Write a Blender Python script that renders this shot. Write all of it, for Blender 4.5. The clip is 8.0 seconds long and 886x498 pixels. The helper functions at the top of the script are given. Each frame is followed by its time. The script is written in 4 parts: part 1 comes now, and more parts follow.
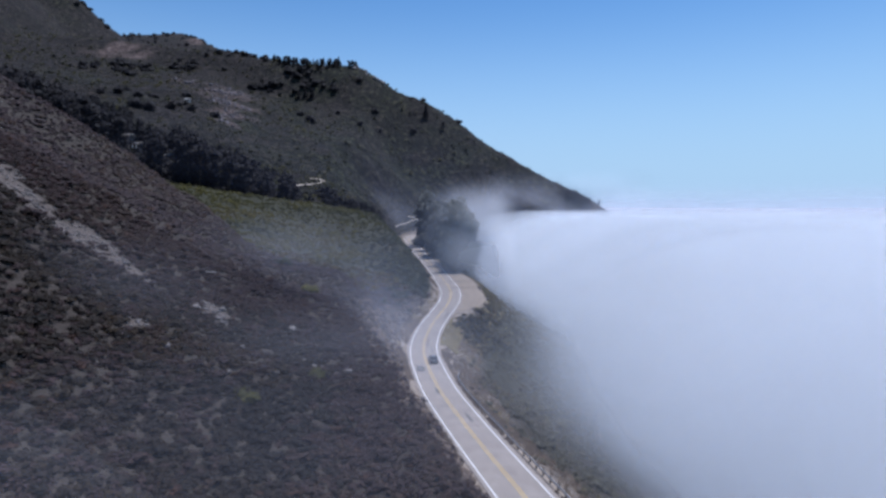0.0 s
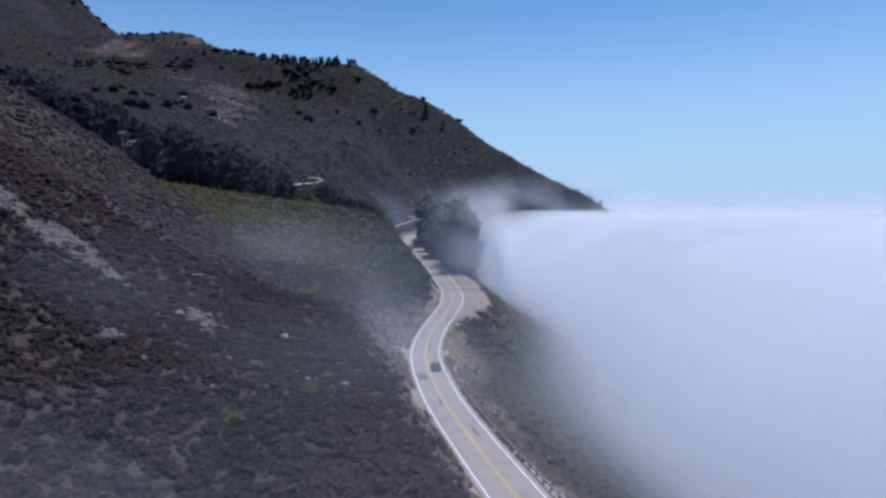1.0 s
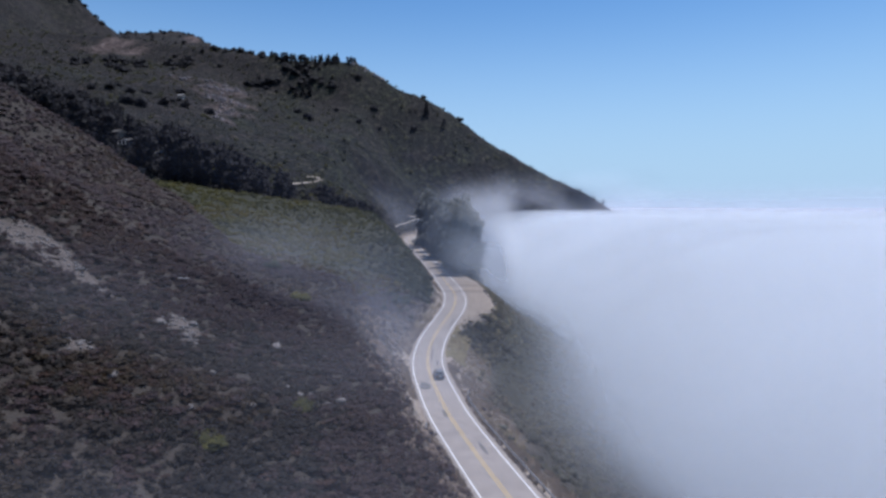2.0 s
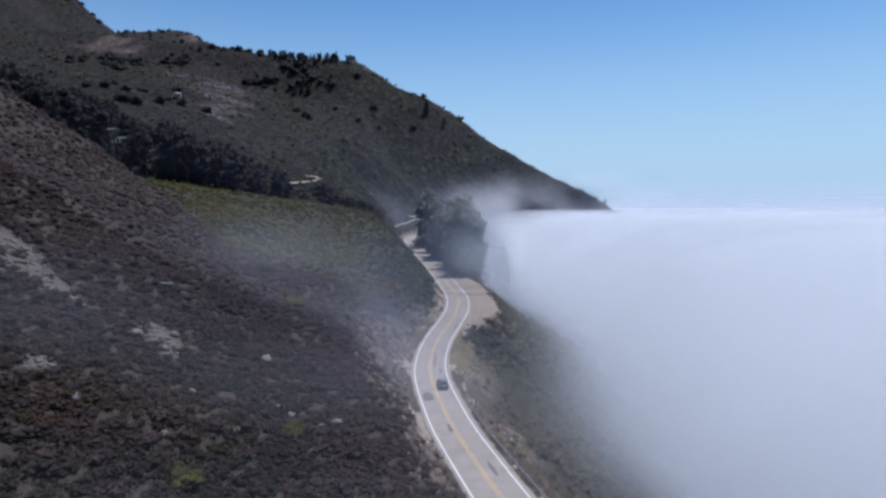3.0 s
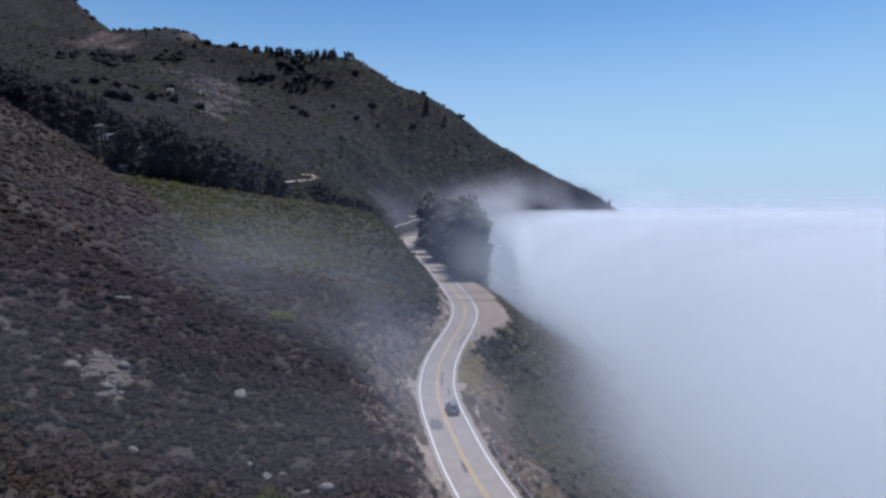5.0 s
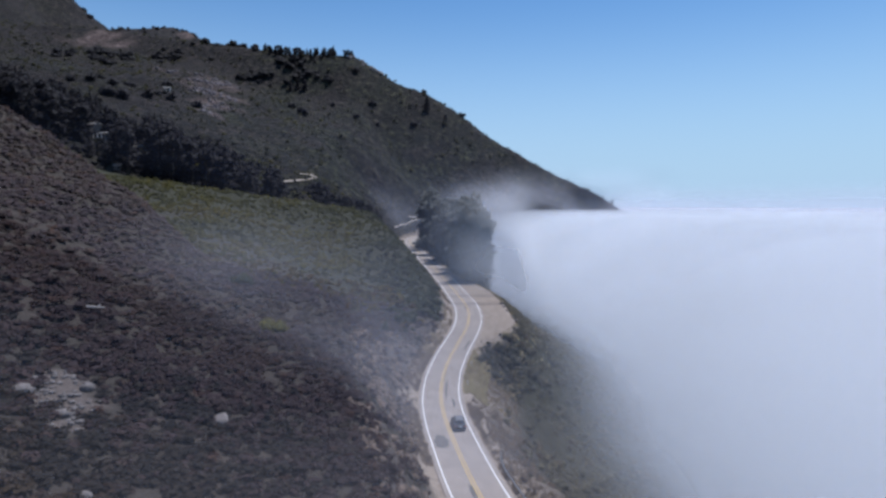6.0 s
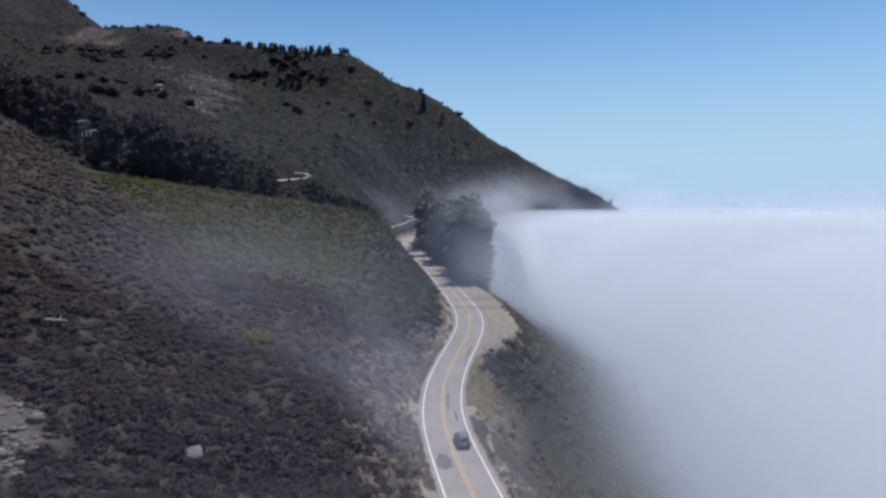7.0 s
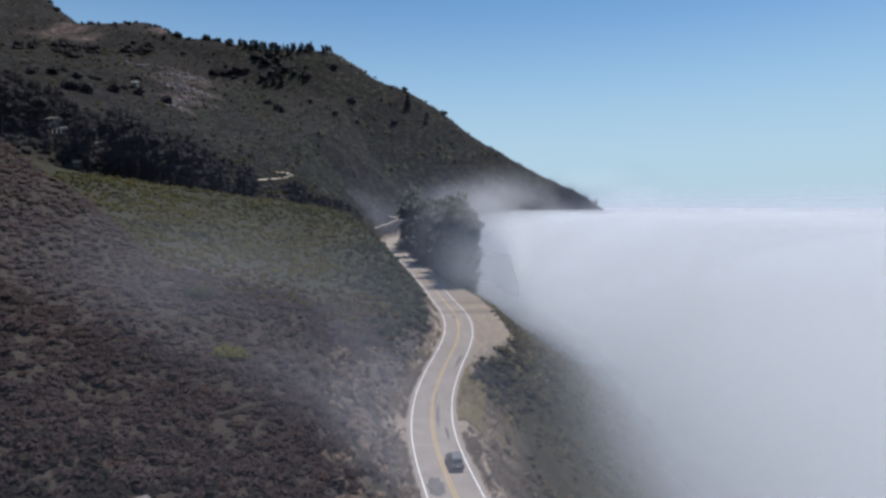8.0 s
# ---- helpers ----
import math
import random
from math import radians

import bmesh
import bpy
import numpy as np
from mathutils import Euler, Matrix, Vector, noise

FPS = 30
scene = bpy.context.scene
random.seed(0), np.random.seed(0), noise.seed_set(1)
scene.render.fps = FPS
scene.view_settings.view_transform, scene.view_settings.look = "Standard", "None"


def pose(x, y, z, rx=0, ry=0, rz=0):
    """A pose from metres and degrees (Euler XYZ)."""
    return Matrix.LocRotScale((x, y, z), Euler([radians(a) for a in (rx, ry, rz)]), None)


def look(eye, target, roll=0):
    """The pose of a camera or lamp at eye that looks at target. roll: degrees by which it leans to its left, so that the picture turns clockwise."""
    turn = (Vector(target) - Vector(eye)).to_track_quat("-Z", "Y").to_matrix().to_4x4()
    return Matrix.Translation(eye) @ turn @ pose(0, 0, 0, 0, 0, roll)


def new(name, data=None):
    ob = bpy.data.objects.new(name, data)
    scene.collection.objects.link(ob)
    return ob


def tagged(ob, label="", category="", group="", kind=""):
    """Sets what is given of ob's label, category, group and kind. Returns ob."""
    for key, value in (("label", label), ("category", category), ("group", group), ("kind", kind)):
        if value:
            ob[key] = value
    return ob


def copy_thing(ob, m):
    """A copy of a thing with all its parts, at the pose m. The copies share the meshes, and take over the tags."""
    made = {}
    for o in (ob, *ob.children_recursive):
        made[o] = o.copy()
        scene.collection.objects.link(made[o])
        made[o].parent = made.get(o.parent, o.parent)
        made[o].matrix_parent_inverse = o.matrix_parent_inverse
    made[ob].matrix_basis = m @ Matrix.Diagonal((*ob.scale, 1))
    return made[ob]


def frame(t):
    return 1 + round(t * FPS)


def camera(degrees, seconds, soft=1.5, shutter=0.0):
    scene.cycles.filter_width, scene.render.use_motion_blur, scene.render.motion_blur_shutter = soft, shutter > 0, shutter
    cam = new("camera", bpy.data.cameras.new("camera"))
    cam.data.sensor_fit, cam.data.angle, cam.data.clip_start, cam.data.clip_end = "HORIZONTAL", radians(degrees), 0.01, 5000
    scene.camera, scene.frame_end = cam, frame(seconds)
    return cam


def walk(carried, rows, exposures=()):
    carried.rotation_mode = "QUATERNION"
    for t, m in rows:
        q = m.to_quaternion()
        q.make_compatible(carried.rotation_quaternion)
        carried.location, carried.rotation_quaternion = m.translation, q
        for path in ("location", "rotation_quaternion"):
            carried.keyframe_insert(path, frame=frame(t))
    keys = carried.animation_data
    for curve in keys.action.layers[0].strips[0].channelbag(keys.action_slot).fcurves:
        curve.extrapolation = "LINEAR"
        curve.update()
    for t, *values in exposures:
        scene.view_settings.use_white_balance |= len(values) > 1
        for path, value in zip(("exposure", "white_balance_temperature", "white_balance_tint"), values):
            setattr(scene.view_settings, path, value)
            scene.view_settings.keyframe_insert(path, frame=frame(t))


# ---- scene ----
cam = camera(73.4, 8.0, soft=2.8)
PATH = [
    (0, (1.849, 0.766, 33.264), (1.897, 2.76, 33.122), -0.0),
    (0.5, (1.523, 4.134, 33.121), (1.572, 6.128, 32.979), -0.0),
    (1, (1.269, 7.413, 32.972), (1.319, 9.408, 32.83), 0.0),
    (1.5, (1.021, 10.705, 32.844), (1.071, 12.699, 32.702), -0.0),
    (3, (0.107, 20.705, 32.597), (0.159, 22.699, 32.455), -0.0),
    (3.5, (-0.232, 24.11, 32.51), (-0.178, 26.104, 32.368), -0.0),
    (4, (-0.593, 27.479, 32.472), (-0.538, 29.473, 32.33), 0.0),
    (4.5, (-0.973, 30.937, 32.432), (-0.917, 32.932, 32.29), 0.0),
    (6, (-1.894, 40.926, 32.264), (-1.837, 42.92, 32.123), 0.0),
    (6.5, (-2.242, 44.263, 32.247), (-2.183, 46.257, 32.105), 0.0),
    (7, (-2.573, 47.532, 32.249), (-2.503, 49.526, 32.107), 0.0),
    (7.5, (-2.896, 50.849, 32.239), (-2.785, 52.841, 32.098), 0.1),
    (8, (-3.203, 54.258, 32.232), (-3.078, 56.249, 32.091), 0.0),
]
EXPOSURES = [(0.0, 0.16, 5560, 16), (3.5, 0.16, 5820, 15), (6.0, 0.16, 5800, 15), (7.0, 0.16, 6000, 13), (8.0, 0.16, 6380, 12)]
walk(cam, [(t, look(eye, target, roll)) for t, eye, target, roll in PATH], EXPOSURES)
scene.cycles.transparent_max_bounces = 48

# ---- sky and sun ----
SUN_DIR = Vector((0.24, 0.29, 0.92)).normalized()
world = bpy.data.worlds.new("sky")
scene.world = world
world.use_nodes = True
wt = world.node_tree
sky = wt.nodes.new("ShaderNodeTexSky")
sky.sky_type, sky.sun_disc = "NISHITA", False
sky.sun_elevation = math.asin(SUN_DIR.z)
sky.sun_rotation = math.atan2(SUN_DIR.x, SUN_DIR.y)
sky.air_density, sky.dust_density, sky.ozone_density = 1.0, 0.0, 2.6
toward = wt.nodes.new("ShaderNodeTexCoord")
split = wt.nodes.new("ShaderNodeSeparateXYZ")
wt.links.new(toward.outputs["Generated"], split.inputs[0])
band = wt.nodes.new("ShaderNodeMapRange")
band.interpolation_type = "SMOOTHSTEP"
for k, value in enumerate((0.0, 0.36, 0.95, 0.0)):
    band.inputs[k + 1].default_value = value
wt.links.new(split.outputs["Z"], band.inputs[0])
haze = wt.nodes.new("ShaderNodeMix")
haze.data_type = "RGBA"
haze.inputs[7].default_value = (4.3, 5.9, 7.0, 1)
wt.links.new(band.outputs[0], haze.inputs[0])
clean_air = wt.nodes.new("ShaderNodeMix")
clean_air.data_type, clean_air.blend_type = "RGBA", "MULTIPLY"
clean_air.inputs[0].default_value = 1.0
clean_air.inputs[7].default_value = (0.70, 0.93, 1.0, 1)
wt.links.new(sky.outputs[0], clean_air.inputs[6])
wt.links.new(clean_air.outputs[2], haze.inputs[6])
wt.links.new(haze.outputs[2], wt.nodes["Background"].inputs[0])
wt.nodes["Background"].inputs[1].default_value = 0.094
sun = new("sun", bpy.data.lights.new("sun", "SUN"))
sun.data.energy, sun.data.angle, sun.data.color = 3.6, radians(9.0), (1.0, 0.95, 0.88)
sun.matrix_world = look(SUN_DIR * 300, (0, 0, 0))


# ---- materials ----
def material(name, rough=0.9):
    m = bpy.data.materials.new(name)
    m.use_nodes = True
    t = m.node_tree
    bsdf = t.nodes["Principled BSDF"]
    bsdf.inputs["Roughness"].default_value = rough
    bsdf.inputs["Specular IOR Level"].default_value = 0.25
    return m, t, bsdf


def node(t, kind, **values):
    n = t.nodes.new(kind)
    for key, value in values.items():
        n.inputs[key.replace("_", " ")].default_value = value
    return n


def noise_tex(t, scale, detail=4.0, rough=0.6):
    n = node(t, "ShaderNodeTexNoise", Scale=scale, Detail=detail, Roughness=rough)
    g = t.nodes.new("ShaderNodeNewGeometry")
    t.links.new(g.outputs["Position"], n.inputs["Vector"])
    return n


def ramp(t, fac, stops):
    r = t.nodes.new("ShaderNodeValToRGB")
    e = r.color_ramp.elements
    e[0].position, e[0].color = stops[0][0], (*stops[0][1], 1)
    e[1].position, e[1].color = stops[-1][0], (*stops[-1][1], 1)
    for p, c in stops[1:-1]:
        k = e.new(p)
        k.color = (*c, 1)
    t.links.new(fac, r.inputs[0])
    return r.outputs[0]


def blend(t, fac, a, b, kind="MIX"):
    m = t.nodes.new("ShaderNodeMix")
    m.data_type, m.blend_type = "RGBA", kind
    for value, socket in ((fac, m.inputs[0]), (a, m.inputs[6]), (b, m.inputs[7])):
        if isinstance(value, (int, float)):
            socket.default_value = value
        elif isinstance(value, tuple):
            socket.default_value = (*value, 1)
        else:
            t.links.new(value, socket)
    return m.outputs[2]


def attribute(t, name):
    a = t.nodes.new("ShaderNodeAttribute")
    a.attribute_name = name
    return a.outputs["Fac"]


def bump(t, bsdf, height, strength, distance):
    b = node(t, "ShaderNodeBump", Strength=strength, Distance=distance)
    t.links.new(height, b.inputs["Height"])
    t.links.new(b.outputs[0], bsdf.inputs["Normal"])


def plain(name, colour, rough=0.6, metal=0.0, spread=0.25, scale=3.0):
    """A colour with grain and larger blotches."""
    m, t, bsdf = material(name, rough)
    bsdf.inputs["Metallic"].default_value = metal
    n = noise_tex(t, scale, 6)
    dark = tuple(c * (1 - spread) for c in colour)
    light = tuple(min(1, c * (1 + spread)) for c in colour)
    t.links.new(ramp(t, n.outputs[0], [(0.3, dark), (0.7, light)]), bsdf.inputs["Base Color"])
    return m


def ground_material():
    m, t, bsdf = material("hillside_ground", 0.95)
    n1, n2, n3 = noise_tex(t, 0.9, 8, 0.7), noise_tex(t, 0.06, 5), noise_tex(t, 4.0, 6, 0.7)
    soil = ramp(t, n1.outputs[0], [(0.3, (0.040, 0.031, 0.028)), (0.55, (0.070, 0.054, 0.048)), (0.75, (0.115, 0.090, 0.076))])
    dry = ramp(t, n3.outputs[0], [(0.3, (0.030, 0.028, 0.020)), (0.7, (0.060, 0.053, 0.038))])
    base = blend(t, n2.outputs[0], soil, dry)
    green = ramp(t, n1.outputs[0], [(0.3, (0.022, 0.023, 0.014)), (0.7, (0.052, 0.050, 0.026))])
    base = blend(t, attribute(t, "grass"), base, green)
    sage = ramp(t, n1.outputs[0], [(0.3, (0.012, 0.013, 0.012)), (0.7, (0.030, 0.029, 0.025))])
    base = blend(t, attribute(t, "sage"), base, sage)
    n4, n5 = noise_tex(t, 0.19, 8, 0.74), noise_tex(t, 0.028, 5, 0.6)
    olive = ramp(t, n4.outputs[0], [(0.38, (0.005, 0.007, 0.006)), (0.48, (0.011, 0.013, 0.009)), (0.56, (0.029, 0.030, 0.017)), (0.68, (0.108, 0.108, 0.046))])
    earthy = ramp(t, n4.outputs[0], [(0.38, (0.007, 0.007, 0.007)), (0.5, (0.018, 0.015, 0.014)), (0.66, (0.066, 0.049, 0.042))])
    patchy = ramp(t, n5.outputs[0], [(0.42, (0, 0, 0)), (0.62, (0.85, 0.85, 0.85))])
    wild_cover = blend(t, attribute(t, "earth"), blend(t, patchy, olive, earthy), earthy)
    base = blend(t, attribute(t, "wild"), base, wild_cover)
    rock = ramp(t, n3.outputs[0], [(0.25, (0.060, 0.047, 0.040)), (0.55, (0.125, 0.102, 0.088)), (0.8, (0.21, 0.185, 0.165))])
    slide = ramp(t, n4.outputs[0], [(0.36, (0.028, 0.023, 0.021)), (0.46, (0.085, 0.061, 0.054)), (0.56, (0.150, 0.106, 0.088)), (0.68, (0.28, 0.24, 0.22))])
    rock = blend(t, attribute(t, "wild"), rock, slide)
    base = blend(t, attribute(t, "bare"), base, rock)
    gravel = ramp(t, n1.outputs[0], [(0.25, (0.17, 0.132, 0.10)), (0.5, (0.29, 0.237, 0.187)), (0.72, (0.38, 0.32, 0.26))])
    base = blend(t, attribute(t, "gravel"), base, gravel)
    t.links.new(base, bsdf.inputs["Base Color"])
    fine = node(t, "ShaderNodeBump", Strength=0.6, Distance=0.25)
    t.links.new(n3.outputs[0], fine.inputs["Height"])
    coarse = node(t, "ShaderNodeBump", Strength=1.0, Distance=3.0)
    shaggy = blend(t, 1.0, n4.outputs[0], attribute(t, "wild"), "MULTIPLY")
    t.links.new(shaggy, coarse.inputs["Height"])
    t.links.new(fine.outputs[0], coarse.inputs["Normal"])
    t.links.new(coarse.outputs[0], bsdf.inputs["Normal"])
    return m


def foliage_material(name, dark, mid, light, rust):
    """tint 0 to 1 picks the plant's hue, each leaf varies a little."""
    m, t, bsdf = material(name, 0.85)
    hue = ramp(t, attribute(t, "tint"), [(0.0, dark), (0.45, mid), (0.8, light), (1.0, rust)])
    g = t.nodes.new("ShaderNodeNewGeometry")
    vary = ramp(t, g.outputs["Random Per Island"], [(0.0, (0.84, 0.84, 0.84)), (1.0, (1.18, 1.16, 1.15))])
    colour = blend(t, 1.0, hue, vary, "MULTIPLY")
    t.links.new(colour, bsdf.inputs["Base Color"])
    leaf, both = t.nodes.new("ShaderNodeBsdfTranslucent"), t.nodes.new("ShaderNodeAddShader")
    t.links.new(colour, leaf.inputs[0])
    # shading normals bent sunward to even out the light, and outward with each clump
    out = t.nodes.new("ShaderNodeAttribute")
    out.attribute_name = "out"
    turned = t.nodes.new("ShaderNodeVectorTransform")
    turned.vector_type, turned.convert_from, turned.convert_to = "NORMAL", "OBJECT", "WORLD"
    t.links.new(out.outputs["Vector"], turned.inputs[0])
    sun_bend, unit = t.nodes.new("ShaderNodeVectorMath"), t.nodes.new("ShaderNodeVectorMath")
    sun_bend.operation, unit.operation = "ADD", "NORMALIZE"
    sun_bend.inputs[1].default_value = SUN_DIR * 1.3
    t.links.new(turned.outputs[0], sun_bend.inputs[0])
    t.links.new(sun_bend.outputs[0], unit.inputs[0])
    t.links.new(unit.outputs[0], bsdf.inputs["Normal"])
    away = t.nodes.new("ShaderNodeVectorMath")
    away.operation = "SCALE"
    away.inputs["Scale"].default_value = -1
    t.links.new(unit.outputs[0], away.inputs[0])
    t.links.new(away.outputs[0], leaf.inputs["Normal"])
    t.links.new(bsdf.outputs[0], both.inputs[0])
    t.links.new(leaf.outputs[0], both.inputs[1])
    t.links.new(both.outputs[0], t.nodes["Material Output"].inputs["Surface"])
    return m


def asphalt_material():
    m, t, bsdf = material("worn_asphalt", 0.85)
    n1, n2, n3 = noise_tex(t, 0.35, 5), noise_tex(t, 14, 6, 0.7), noise_tex(t, 2.2, 6, 0.65)
    c = ramp(t, n1.outputs[0], [(0.3, (0.262, 0.225, 0.198)), (0.7, (0.345, 0.300, 0.262))])
    grain = ramp(t, n2.outputs[0], [(0.3, (0.88, 0.88, 0.88)), (0.7, (1.1, 1.1, 1.1))])
    stain = ramp(t, n3.outputs[0], [(0.28, (0.86, 0.86, 0.86)), (0.42, (1, 1, 1))])
    c = blend(t, 1.0, blend(t, 1.0, c, grain, "MULTIPLY"), stain, "MULTIPLY")
    t.links.new(c, bsdf.inputs["Base Color"])
    bump(t, bsdf, n2.outputs[0], 0.3, 0.02)
    return m


def fog_material(name, colour, patchy=True):
    m = bpy.data.materials.new(name)
    m.use_nodes = True
    t = m.node_tree
    t.nodes.remove(t.nodes["Principled BSDF"])
    out = t.nodes["Material Output"]
    clear = t.nodes.new("ShaderNodeBsdfTransparent")
    # normals fixed along the sun's direction light every sheet alike, however it lies
    level = t.nodes.new("ShaderNodeCombineXYZ")
    for k in range(3):
        level.inputs[k].default_value = SUN_DIR[k]
    away = t.nodes.new("ShaderNodeVectorMath")
    away.operation = "SCALE"
    away.inputs["Scale"].default_value = -1
    t.links.new(level.outputs[0], away.inputs[0])
    front, through_it = node(t, "ShaderNodeBsdfDiffuse", Color=colour), node(t, "ShaderNodeBsdfTranslucent", Color=colour)
    t.links.new(level.outputs[0], front.inputs["Normal"])
    t.links.new(away.outputs[0], through_it.inputs["Normal"])
    drops, mix = t.nodes.new("ShaderNodeAddShader"), t.nodes.new("ShaderNodeMixShader")
    t.links.new(front.outputs[0], drops.inputs[0])
    t.links.new(through_it.outputs[0], drops.inputs[1])
    fac = attribute(t, "thickness")
    if patchy:
        n = noise_tex(t, 0.022, 5, 0.5)
        billow = ramp(t, n.outputs[0], [(0.25, (0.9, 0.9, 0.9)), (0.75, (1.2, 1.2, 1.2))])
        fac = blend(t, 1.0, fac, billow, "MULTIPLY")
    t.links.new(fac, mix.inputs[0])
    t.links.new(clear.outputs[0], mix.inputs[1])
    t.links.new(drops.outputs[0], mix.inputs[2])
    t.links.new(mix.outputs[0], out.inputs["Surface"])
    return m


GROUND = ground_material()
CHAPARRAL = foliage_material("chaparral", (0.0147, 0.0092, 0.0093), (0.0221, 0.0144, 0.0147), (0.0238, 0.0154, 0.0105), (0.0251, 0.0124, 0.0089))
# lighter than CHAPARRAL: haze over the upper slope is put into its colours
HAZED_DRY_BRUSH = foliage_material("dry_brush", (0.0224, 0.0177, 0.0192), (0.0360, 0.0273, 0.0295), (0.0360, 0.0285, 0.0206), (0.0360, 0.0203, 0.0157))
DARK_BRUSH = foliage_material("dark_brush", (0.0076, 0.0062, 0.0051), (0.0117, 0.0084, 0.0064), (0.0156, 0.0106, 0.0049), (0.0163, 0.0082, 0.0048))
# SCRUB also carries some of the spur mist's brightness in its colours
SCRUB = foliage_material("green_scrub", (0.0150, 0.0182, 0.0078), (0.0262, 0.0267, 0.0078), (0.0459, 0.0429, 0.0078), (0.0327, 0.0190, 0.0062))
# BLUFF is greyed in its colours in place of thin fog there
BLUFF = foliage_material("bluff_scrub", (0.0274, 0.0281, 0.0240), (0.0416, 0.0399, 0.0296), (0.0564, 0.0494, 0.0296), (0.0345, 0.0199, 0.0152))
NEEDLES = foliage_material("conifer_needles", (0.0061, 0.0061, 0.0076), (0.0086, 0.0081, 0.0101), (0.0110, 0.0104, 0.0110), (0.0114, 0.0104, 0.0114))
# CYPRESS is lighter and bluer than NEEDLES, standing in for fog before the grove
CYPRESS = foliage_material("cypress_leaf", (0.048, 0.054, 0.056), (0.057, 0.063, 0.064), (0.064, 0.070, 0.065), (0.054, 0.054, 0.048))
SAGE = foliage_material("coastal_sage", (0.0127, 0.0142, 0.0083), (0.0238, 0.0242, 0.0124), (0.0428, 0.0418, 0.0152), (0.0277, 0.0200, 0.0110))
BARK = plain("bark", (0.10, 0.08, 0.065), 0.9, 0, 0.4, 6)
ASPHALT = asphalt_material()
WHITE_PAINT = plain("white_road_paint", (0.82, 0.81, 0.79), 0.7, 0, 0.1, 5)
YELLOW_PAINT = plain("yellow_road_paint", (0.60, 0.42, 0.15), 0.7, 0, 0.15, 5)
TAR = plain("tar_patch", (0.14, 0.128, 0.12), 0.7, 0, 0.3, 4)
STEEL = plain("galvanised_steel", (0.42, 0.42, 0.42), 0.45, 0.8, 0.2, 6)
POST_WOOD = plain("weathered_post", (0.17, 0.14, 0.11), 0.9, 0, 0.3, 8)
STONE = plain("grey_stone", (0.165, 0.146, 0.135), 0.9, 0, 0.35, 2.5)
DIRT = plain("pale_dirt", (0.42, 0.36, 0.29), 0.95, 0, 0.2, 1.0)
SEA = plain("sea_water", (0.02, 0.04, 0.06), 0.15, 0, 0.2, 0.02)
# HAZE puts the blue of scattered light into a sheet's own colour
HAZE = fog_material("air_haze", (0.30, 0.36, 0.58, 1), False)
# MIST is FOG darkened in colour, for the self-shade its single sheets lack
MIST = fog_material("thin_mist", (0.300, 0.326, 0.400, 1))
FOG = fog_material("sea_fog", (0.495, 0.525, 0.565, 1), False)


# ---- numbers of the land ----
def curve(pairs):
    """A smooth function through a few (place, value) pairs."""
    px, pv = (np.array(c, float) for c in zip(*pairs))
    slope = np.gradient(pv, px)

    def value(q):
        q = np.clip(np.asarray(q, float), px[0], px[-1])
        i = np.clip(np.searchsorted(px, q) - 1, 0, len(px) - 2)
        h = px[i + 1] - px[i]
        s = (q - px[i]) / h
        return ((2 * s**3 - 3 * s**2 + 1) * pv[i] + (s**3 - 2 * s**2 + s) * h * slope[i]
                + (3 * s**2 - 2 * s**3) * pv[i + 1] + (s**3 - s**2) * h * slope[i + 1])
    return value


def step(a, b, q):
    s = np.clip((q - a) / (b - a), 0, 1)
    return s * s * (3 - 2 * s)


def lattice(i, j, seed):
    n = (i.astype(np.int64) * 374761393 + j.astype(np.int64) * 668265263 + seed * 1274126177) & 0xFFFFFFFF
    n = ((n ^ (n >> 13)) * 1103515245) & 0xFFFFFFFF
    return ((n ^ (n >> 16)) & 0xFFFF) / 65535.0


def wave(x, y, size, seed=0, octaves=4, keep=0.5):
    """Rolling noise, about -1 to 1, with lumps of that size in metres."""
    total, amp = 0.0, 1.0
    for o in range(octaves):
        a, b = x / size * 2**o + 17.3 * o, y / size * 2**o - 9.1 * o
        i, j = np.floor(a), np.floor(b)
        f, g = a - i, b - j
        f, g = f * f * (3 - 2 * f), g * g * (3 - 2 * g)
        h = [lattice(i + p, j + q, seed + o) for p, q in ((0, 0), (1, 0), (0, 1), (1, 1))]
        total = total + amp * (2 * ((h[0] * (1 - f) + h[1] * f) * (1 - g) + (h[2] * (1 - f) + h[3] * f) * g) - 1)
        amp *= keep
    return total


def higher(a, b, k):
    h = np.clip(0.5 + 0.5 * (a - b) / k, 0, 1)
    return b * (1 - h) + a * h + k * h * (1 - h)


def lower(a, b, k):
    return -higher(-a, -b, k)


road_x = curve([(-90, 49), (-40, 39), (0, 29), (40, 19), (67, 12.6), (82, 9.0), (95, 6.1), (106, 3.9), (118, 2.2), (130, 0.95), (140, 0.6),
                (152, 1.5), (164, 4.05), (171, 5.9), (180, 7.9), (189, 8.85), (203, 8.95), (222, 7.9), (246, 6.3), (278, 3.7),
                (328, -0.6), (380, -5.4), (428, -10.6), (455, -13.2), (470, -13.0), (485, -8.5), (500, 1.0)])
road_z = curve([(-90, 1), (0, 0.3), (69, 0), (120, 0), (147, 0.2), (165, 2.4), (183, 4.4), (230, 5), (283, 5.2), (374, 5.2), (430, 7.2), (465, 9), (500, 11)])
bench = curve([(-90, 1.2), (100, 1.2), (160, 1.0), (169, 0.8), (173, 3.2), (178, 6.0), (195, 6.5), (212, 7.0), (230, 7.4), (245, 6.2), (267, 3.6), (329, 2.0), (389, 1.6), (500, 1.5)])
